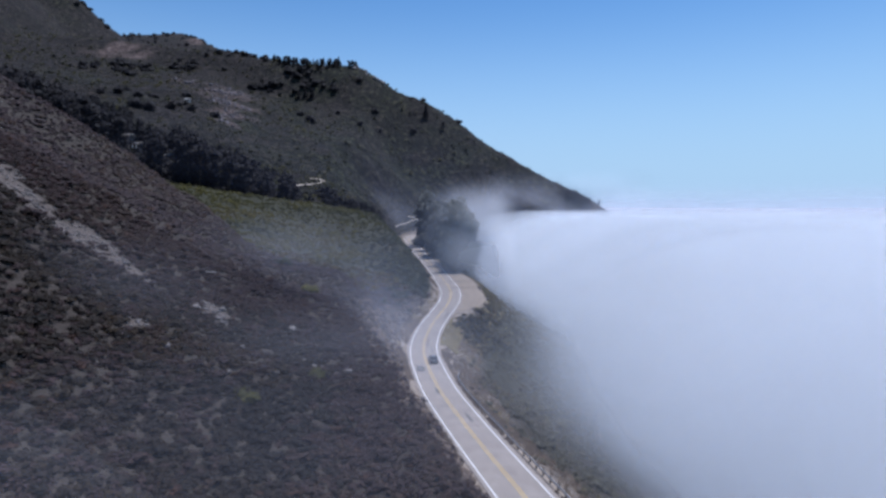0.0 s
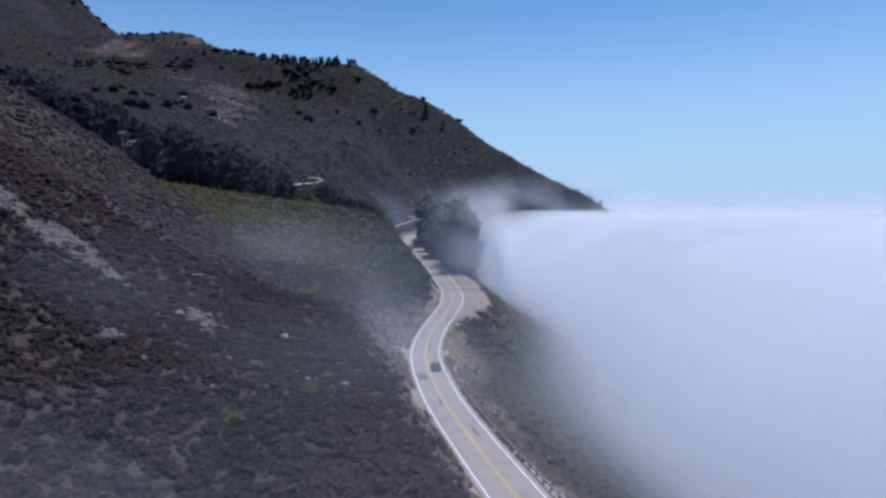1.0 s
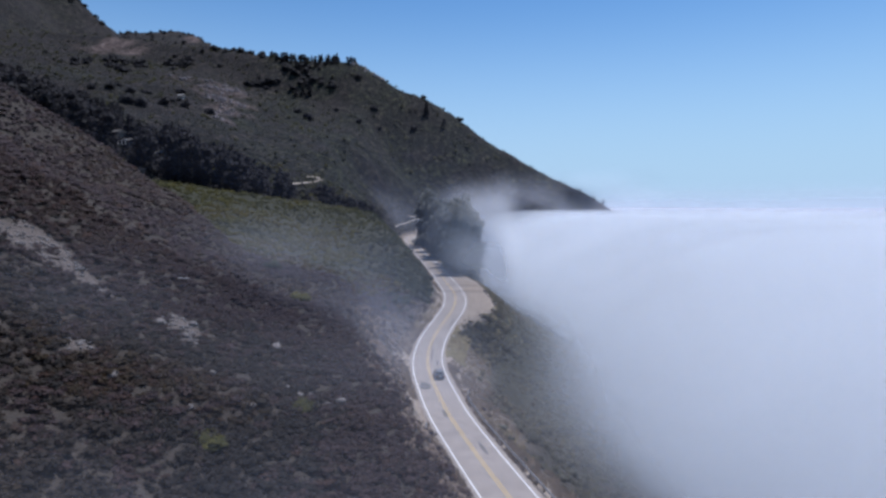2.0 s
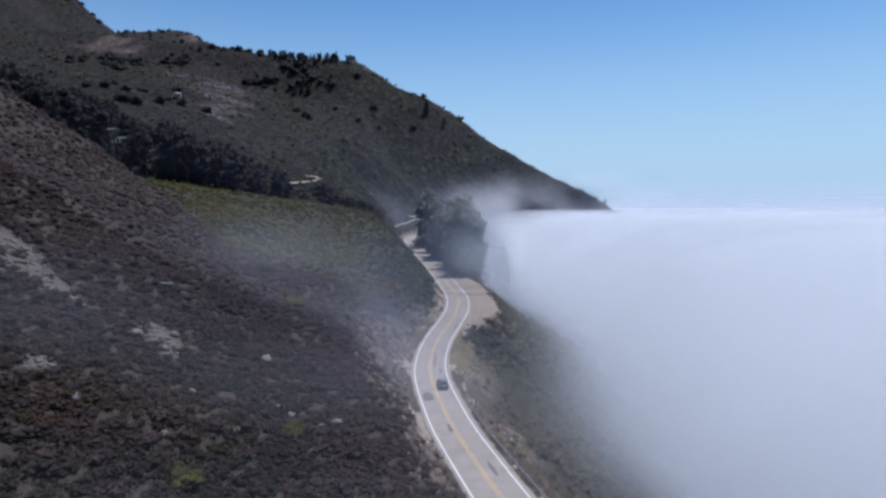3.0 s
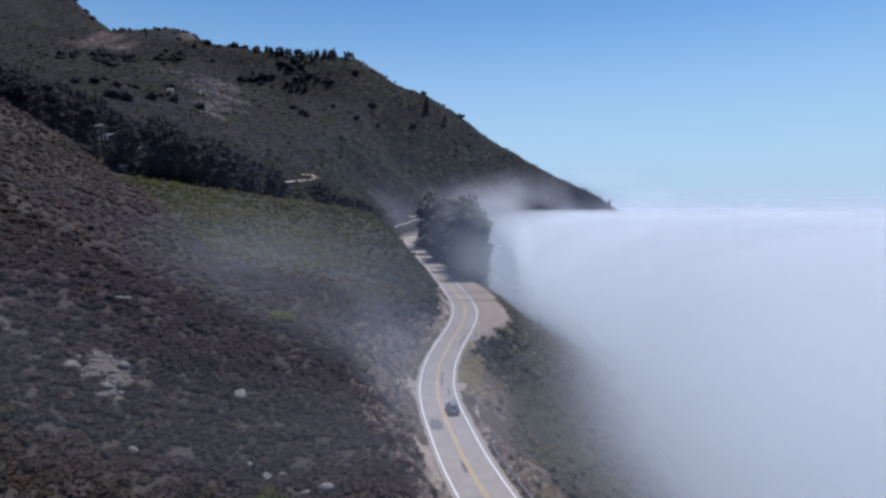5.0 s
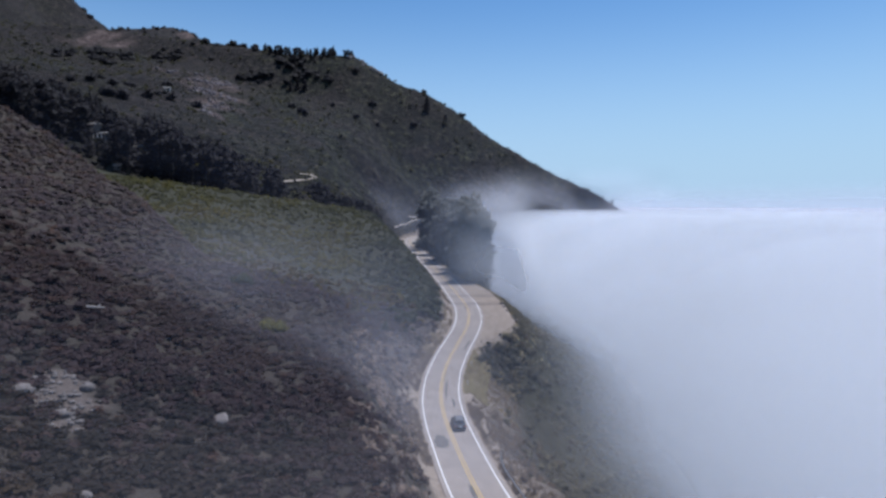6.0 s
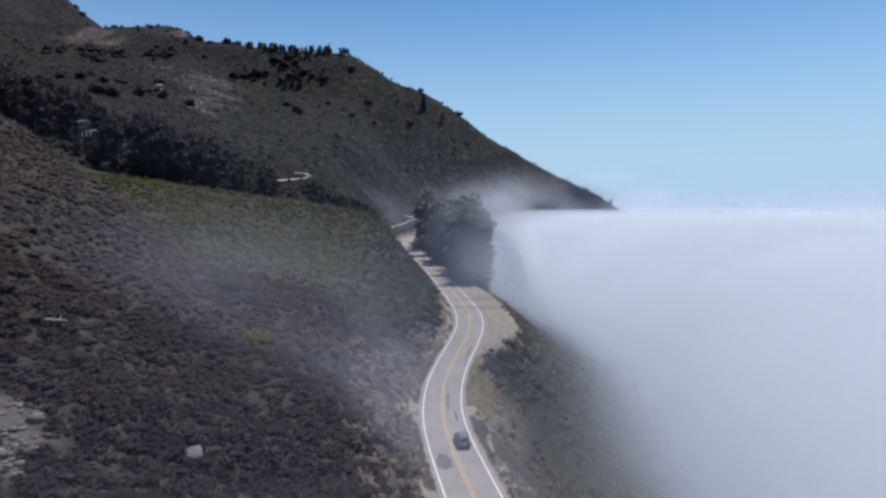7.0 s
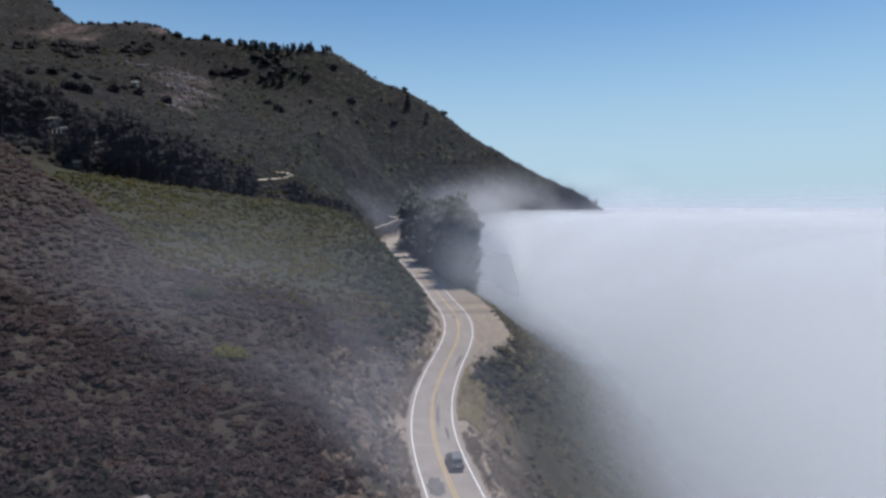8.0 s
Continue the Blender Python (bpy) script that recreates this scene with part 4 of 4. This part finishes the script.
def track(name, points, width, label, category, lift=0.35):
    """A narrow dirt road laid along a few places on the slope."""
    px, py = (np.array(c, float) for c in zip(*points))
    s = np.linspace(0, len(px) - 1, 60)
    fx, fy = curve(list(enumerate(px)))(s), curve(list(enumerate(py)))(s)
    dx, dy = np.gradient(fx), np.gradient(fy)
    n = np.hypot(dx, dy)
    cols = np.linspace(-width / 2, width / 2, 4)
    xs_, ys_ = fx[:, None] + (dy / n)[:, None] * cols, fy[:, None] - (dx / n)[:, None] * cols
    z = 0.5 * land(fx, fy)
    side = 0.5 * land(xs_, ys_)
    z = np.convolve(np.pad(z, 3, "edge"), np.ones(7) / 7, "valid") + lift
    v, q = sheet(xs_, ys_, z[:, None] + side)
    return tagged(new(name, mesh_of(name, v, q, DIRT, True)), label, category, kind="structure")


track("upper_road", [(-25.3, 472.2), (-20.7, 486.2), (-14.8, 493.8), (-10.7, 497.7), (-5.3, 502.4), (-9.9, 499.6), (-15.7, 496.4)], 1.2, "pale stretch of road climbing the far slope", "road", 0.12)
track("driveway", [(-90, 374), (-83, 377), (-76, 384), (-69, 391), (-67, 394), (-71, 396), (-76, 394)], 2.6, "pale dirt driveway among dark trees", "driveway")


def car(y, offset):
    """A dark sport utility car, seen from behind."""
    root = new("car")
    paint = plain("dark_car_paint", (0.16, 0.16, 0.165), 0.45, 0.1, 0.1)
    glass = plain("dark_glass", (0.05, 0.054, 0.06), 0.12, 0, 0.05)
    rubber = plain("tyre_rubber", (0.02, 0.02, 0.02), 0.85)
    alloy = plain("alloy_rim", (0.45, 0.45, 0.46), 0.35, 0.9)
    lamp = plain("tail_lamp", (0.30, 0.015, 0.015), 0.2)

    def shell(rows):
        """Closed hull through rows of (y, half width, low z, high z)."""
        bm = bmesh.new()
        rings = []
        for yy, w, lo, hi in rows:
            c = 0.12
            pts = [(-w, lo + c), (-w + c, lo), (w - c, lo), (w, lo + c), (w, hi - c), (w - c * 1.6, hi), (-w + c * 1.6, hi), (-w, hi - c)]
            rings.append([bm.verts.new((px, yy, pz)) for px, pz in pts])
        for a, b in zip(rings, rings[1:]):
            for k in range(8):
                bm.faces.new((a[k], a[(k + 1) % 8], b[(k + 1) % 8], b[k]))
        bm.faces.new(rings[0][::-1])
        bm.faces.new(rings[-1])
        bmesh.ops.recalc_face_normals(bm, faces=bm.faces)
        return bm
    part("body", shell([(-2.35, 0.82, 0.45, 0.95), (-2.28, 0.91, 0.30, 1.04), (-1.2, 0.95, 0.24, 1.06), (0.9, 0.95, 0.24, 1.04), (1.9, 0.92, 0.26, 0.95), (2.3, 0.82, 0.35, 0.82)]), paint, root, "dark grey painted body")
    part("cabin", shell([(-2.15, 0.78, 0.95, 1.18), (-1.85, 0.72, 0.95, 1.66), (-1.2, 0.72, 0.95, 1.72), (0.1, 0.72, 0.95, 1.70), (0.45, 0.74, 0.95, 1.52), (1.15, 0.80, 0.95, 1.12)]), paint, root)
    for name, m, size in (("rear_window", pose(0, -2.02, 1.40, 58, 0, 0), (1.16, 0.50, 0.03)), ("windscreen", pose(0, 0.84, 1.33, -33, 0, 0), (1.22, 0.78, 0.03)),
                          ("side_window", pose(0.735, -0.6, 1.38, 0, 0, 0), (0.03, 2.1, 0.36)), ("side_window", pose(-0.735, -0.6, 1.38, 0, 0, 0), (0.03, 2.1, 0.36))):
        bm = bmesh.new()
        box(bm, m, *size, 0.01)
        part(name, bm, glass, root)
    for sx_ in (-1, 1):
        bm = bmesh.new()
        box(bm, pose(sx_ * 0.74, -2.32, 0.86), 0.24, 0.08, 0.2, 0.02)
        part("tail_light", bm, lamp, root, "red tail light")
        bm = bmesh.new()
        box(bm, pose(sx_ * 1.0, 0.62, 1.08), 0.18, 0.12, 0.13, 0.03)
        part("wing_mirror", bm, paint, root)
        for yy in (-1.42, 1.42):
            bm = bmesh.new()
            bmesh.ops.create_cone(bm, cap_ends=True, segments=20, radius1=0.35, radius2=0.35, depth=0.24, matrix=pose(sx_ * 0.84, yy, 0.35, 0, 90, 0))
            w = part("wheel", bm, rubber, root, "black tyre")
            bm = bmesh.new()
            bmesh.ops.create_cone(bm, cap_ends=True, segments=14, radius1=0.22, radius2=0.18, depth=0.05, matrix=pose(sx_ * 0.97, yy, 0.35, 0, 90 * sx_, 0))
            part("rim", bm, alloy, w)
    bm = bmesh.new()
    box(bm, pose(0, -2.36, 0.5), 1.5, 0.1, 0.16, 0.03)
    part("rear_bumper", bm, rubber, root)
    bm = bmesh.new()
    box(bm, pose(0, -2.36, 0.82), 0.32, 0.03, 0.15, 0.005)
    part("number_plate", bm, plain("plate", (0.6, 0.6, 0.58), 0.5), root, "pale plate")
    for sx_ in (-0.6, 0.6):
        bm = bmesh.new()
        box(bm, pose(sx_, -0.7, 1.75), 0.04, 1.7, 0.05, 0.01)
        part("roof_rail", bm, rubber, root)
    x, yy, turn = beside(y, offset)
    root.matrix_world = pose(x, yy, float(road_z(y)) + 0.15, 0, 0, turn) @ Matrix.Scale(0.93, 4)
    return tagged(root, "dark grey sport utility car driving away in its lane", "car")


car(126.0, 1.5)


# ---- houses in the ravine ----
def house(x, y, z, turn, width, depth, height, roof_colour, wall_colour, label, rise=1.4):
    root = new("house")
    wall_mat, roof_mat = plain("house_wall", wall_colour, 0.8), plain("house_roof", roof_colour, 0.7, 0, 0.15, 1.2)
    dark = plain("window_glass", (0.03, 0.035, 0.04), 0.1)
    bm = bmesh.new()
    box(bm, Matrix.Translation((0, 0, height / 2 - 1)), width, depth, height + 2)
    wall = part("wall", bm, wall_mat, root)
    bm = bmesh.new()
    w, d = width / 2 + 0.7, depth / 2 + 0.7
    pts = [(-w, -d, height), (w, -d, height), (w, d, height), (-w, d, height), (-w, 0, height + rise), (w, 0, height + rise)]
    low = [bm.verts.new(p) for p in pts]
    for f in ((0, 1, 5, 4), (2, 3, 4, 5), (0, 4, 3), (1, 2, 5), (3, 2, 1, 0)):
        bm.faces.new([low[k] for k in f])
    bmesh.ops.solidify(bm, geom=bm.faces[:], thickness=0.18)
    part("roof", bm, roof_mat, root, "pale roof")
    n = max(2, int(width / 2.4))
    for k in range(n):
        bm = bmesh.new()
        box(bm, Matrix.Translation((-width / 2 + (k + 0.5) * width / n, -depth / 2 - 0.03, height * 0.55)), width / n * 0.7, 0.1, height * 0.5)
        part("window", bm, dark, root)
    bm = bmesh.new()
    box(bm, Matrix.Translation((0, -depth / 2 - 1.3, 0.0)), width, 2.6, 0.22)
    part("deck", bm, roof_mat, root, "pale wooden deck")
    if width > 10:
        white = plain("white_porch", (0.8, 0.79, 0.77), 0.6)
        for k in range(5):
            bm = bmesh.new()
            box(bm, Matrix.Translation((-width / 2 + k * width / 4, -depth / 2 - 2.3, height * 0.5)), 0.35, 0.35, height)
            part("porch_post", bm, white, root, "white post")
        bm = bmesh.new()
        box(bm, Matrix.Translation((0, -depth / 2 - 2.3, height)), width + 0.6, 0.4, 0.35)
        part("porch_beam", bm, white, root, "white beam")
    root.matrix_world = pose(x, y, z, 0, 0, turn)
    return tagged(root, label, "house", "ravine houses")


for x, y, *rest in HOUSES:
    house(x, y, float(land(x, y)) + 0.4, *rest)


# ---- fog ----
def fog_shell(k, x0, top, alpha):
    """One soft layer of the fog bank: it climbs from the bluff and bends over into a level top."""
    ys = spread((-400, 0, 25), (0, 420, 7), (420, 900, 20), (900, 5001, 240))
    s = np.linspace(0, 1, 22)
    rise = -34 + (top + 34) * np.sin(s * 1.5708)**0.9
    out = -45 + 100 * s**1.25
    rise = np.concatenate([rise, np.full(15, top)])
    out = np.concatenate([out, 55 + 7 * 1.52**np.arange(1, 16)])
    yy, oo = np.meshgrid(ys, np.minimum(out, 4500), indexing="ij")
    zz = np.broadcast_to(rise, yy.shape)
    shore = x0 + 20 * step(130, 30, yy) + 12 * step(180, 110, yy) + (4 + 11 * min(k / 4, 1)) * step(200, 130, yy) + 8 * step(170, 230, yy) * step(420, 340, yy) - 6 * step(380, 470, yy) + 70 * step(520, 660, yy)
    xx = shore + oo + 4 * wave(yy, zz, 90, 120, 2)
    far = step(900, 3000, np.hypot(xx, yy))
    zz = zz + step(top - 25, top, zz) * (1.0 * wave(xx, yy, 160, 140, 2) * (1 - step(250, 900, np.hypot(xx, yy))) + 1.5 * far)
    dens = alpha * step(-70, top - 20, zz) * step(-1.2, 0.5, wave(xx, yy, 80, 180 + k // 2, 2) + 0.3)
    dens = np.clip(dens + (0.6 if k > 9 else 0) * step(60, 260, oo), 0, 1.15) * step(0, 11, zz - land(xx, yy))
    v, q = sheet(xx, yy, zz)
    return v, q[dens.ravel()[q].max(axis=1) > 0.002], dens.ravel()


ALPHAS = (0.09, 0.10, 0.11, 0.12, 0.13, 0.15, 0.19, 0.23, 0.30, 0.42, 0.8, 1.0)
shells = [fog_shell(k, 30 + 4.4 * k, 30 - 0.08 * k - 0.034 * k * k, alpha) for k, alpha in enumerate(ALPHAS)]
v, q = join([s[:2] for s in shells])
tagged(new("fog_bank", mesh_of("fog_bank", v, q, FOG, True, thickness=np.concatenate([s[2] for s in shells]))),
       "thick white sea fog lying against the coast", "fog", kind="stuff")


def curtain(y, x0, x1, top, alpha, seed, patchy=0.6, ramp_in=0.5):
    """A soft upright translucent sheet standing in for mist across the slope, thinning to its edges and towards the
    ground.
    """
    cx, cz = np.meshgrid(np.linspace(x0, x1, 60), np.linspace(-25, top, 36))
    cy = y + 12 * wave(cx, cz, 50, seed, 2)
    side = (cx - x0) / (x1 - x0)
    d = alpha * step(0, ramp_in, side) * step(1, 0.72, side) * step(top, top - 34, cz + np.maximum(cx - 30, 0) * 0.8 * (y < 250)) * step(0, 10, cz - land(cx, cy))
    d = d * (1 - patchy + patchy * step(-0.6, 0.6, wave(cx, cz * 1.6, 32, seed + 7, 3)))
    return sheet(cx, cy, cz), d.ravel()


def drift(name, rows, mat, label):
    made = [curtain(*row) for row in rows]
    v, q = join([m[0] for m in made])
    d = np.concatenate([m[1] for m in made])
    q = q[d[q].max(axis=1) > 0.004]
    return tagged(new(name, mesh_of(name, v, q, mat, True, thickness=d)), label, "fog", kind="stuff")


drift("fog_edge", [(214, -6, 35, 45, 0.30, 301, 0.2), (229, 0, 37, 47, 0.32, 302, 0.2), (238, -9, 40, 43, 0.24, 305)], FOG, "soft rim of the sea fog drifting before the grove")
drift("fog_wisp", [(275, -8, 48, 43, 0.20, 306), (320, -4, 50, 48, 0.14, 326), (375, 4, 54, 48, 0.16, 327), (430, -4, 60, 50, 0.13, 307), (475, -10, 74, 54, 0.13, 308),
                   (500, 0, 170, 66, 0.27, 309), (560, 20, 230, 72, 0.26, 311, 0.4), (466, -80, 48, 62, 0.14, 333)], MIST, "thin drifting veils of mist beside the grove")
# translucent arcs round the camera's place, added to soften the fog's horizon
rings = []
for radius, start, most, top in ((470, 3, 0.2, 44), (760, 8, 0.2, 54), (1300, 5, 0.42, 84)):
    ang, hz = np.meshgrid(np.linspace(radians(start), radians(82), 80), np.linspace(2, top, 42))
    far_x, far_y = radius * np.sin(ang), radius * np.cos(ang)
    d = most * step(top, 22, hz + 0.06 * top * wave(far_x, far_y, radius / 5, 351, 2)) * step(radians(start), radians(start + 14), ang)
    rings.append((sheet(far_x, far_y, hz), d.ravel()))
v, q = join([r[0] for r in rings])
tagged(new("far_haze", mesh_of("far_haze", v, q, MIST, True, thickness=np.concatenate([r[1] for r in rings]))), "translucent arcs standing in for distant haze over the sea fog", "haze", kind="stuff")


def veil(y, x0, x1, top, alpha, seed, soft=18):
    """A faint upright translucent sheet standing in for mist over the brush, thinning to its rims and towards the
    ground.
    """
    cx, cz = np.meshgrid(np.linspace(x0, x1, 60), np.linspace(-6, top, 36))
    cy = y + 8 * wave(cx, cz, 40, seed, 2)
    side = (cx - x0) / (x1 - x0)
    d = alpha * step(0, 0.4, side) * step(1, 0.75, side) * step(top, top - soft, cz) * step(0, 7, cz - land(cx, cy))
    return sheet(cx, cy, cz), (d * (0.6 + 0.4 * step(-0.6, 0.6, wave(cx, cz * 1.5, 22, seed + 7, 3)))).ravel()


# the nearest sheet is added to lift the darks, like veiling glare
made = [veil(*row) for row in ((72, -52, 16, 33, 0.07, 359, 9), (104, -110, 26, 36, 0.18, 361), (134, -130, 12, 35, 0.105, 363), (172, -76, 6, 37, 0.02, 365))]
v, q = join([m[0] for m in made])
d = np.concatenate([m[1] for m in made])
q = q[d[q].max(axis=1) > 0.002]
tagged(new("slope_mist", mesh_of("slope_mist", v, q, MIST, True, thickness=d)), "translucent sheets standing in for thin mist over the brush slope", "fog", kind="stuff")


def mist_sheet(y0, y1, x0, x1, z, alpha, seed):
    """A thin level translucent sheet standing in for mist over the foot of the slope, ragged and fading at its rims."""
    cx, cy = np.meshgrid(np.linspace(x0, x1, 70), np.linspace(y0, y1, 60))
    cz = z + 0.25 * wave(cx, cy, 14, seed, 2)
    a, b = (cx - x0) / (x1 - x0), (cy - y0) / (y1 - y0)
    d = alpha * step(0, 0.3, a) * step(1, 0.8, a) * step(0, 0.4, b) * step(1, 0.1, b) * step(0, 7, cz - land(cx, cy))
    return sheet(cx, cy, cz), (d * (0.55 + 0.45 * step(-0.7, 0.7, wave(cx, cy, 11, seed + 5, 3)))).ravel()


# placed just under the camera's path to veil the slope in its view
made = [mist_sheet(*row) for row in ((5, 34, -14, 34, 28.2, 0.13, 371), (12, 60, -7, 30, 29.0, 0.05, 381))]
v, q = join([m[0] for m in made])
tagged(new("low_mist", mesh_of("low_mist", v, q, MIST, True, thickness=np.concatenate([m[1] for m in made]))), "thin level translucent sheets standing in for mist over the brush slope", "fog", kind="stuff")


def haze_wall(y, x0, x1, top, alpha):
    """A translucent blue sheet standing in for air haze between the spur and the mountain, thinning upwards."""
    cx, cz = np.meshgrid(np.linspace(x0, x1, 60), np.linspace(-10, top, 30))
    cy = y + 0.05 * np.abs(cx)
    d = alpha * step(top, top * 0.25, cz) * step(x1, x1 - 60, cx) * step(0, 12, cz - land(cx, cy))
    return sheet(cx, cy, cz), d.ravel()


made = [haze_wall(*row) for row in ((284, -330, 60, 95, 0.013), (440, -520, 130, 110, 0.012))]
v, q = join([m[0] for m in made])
tagged(new("air_haze", mesh_of("air_haze", v, q, HAZE, True, thickness=np.concatenate([m[1] for m in made]))), "faint blue translucent sheets standing in for haze before the mountain", "haze", kind="stuff")
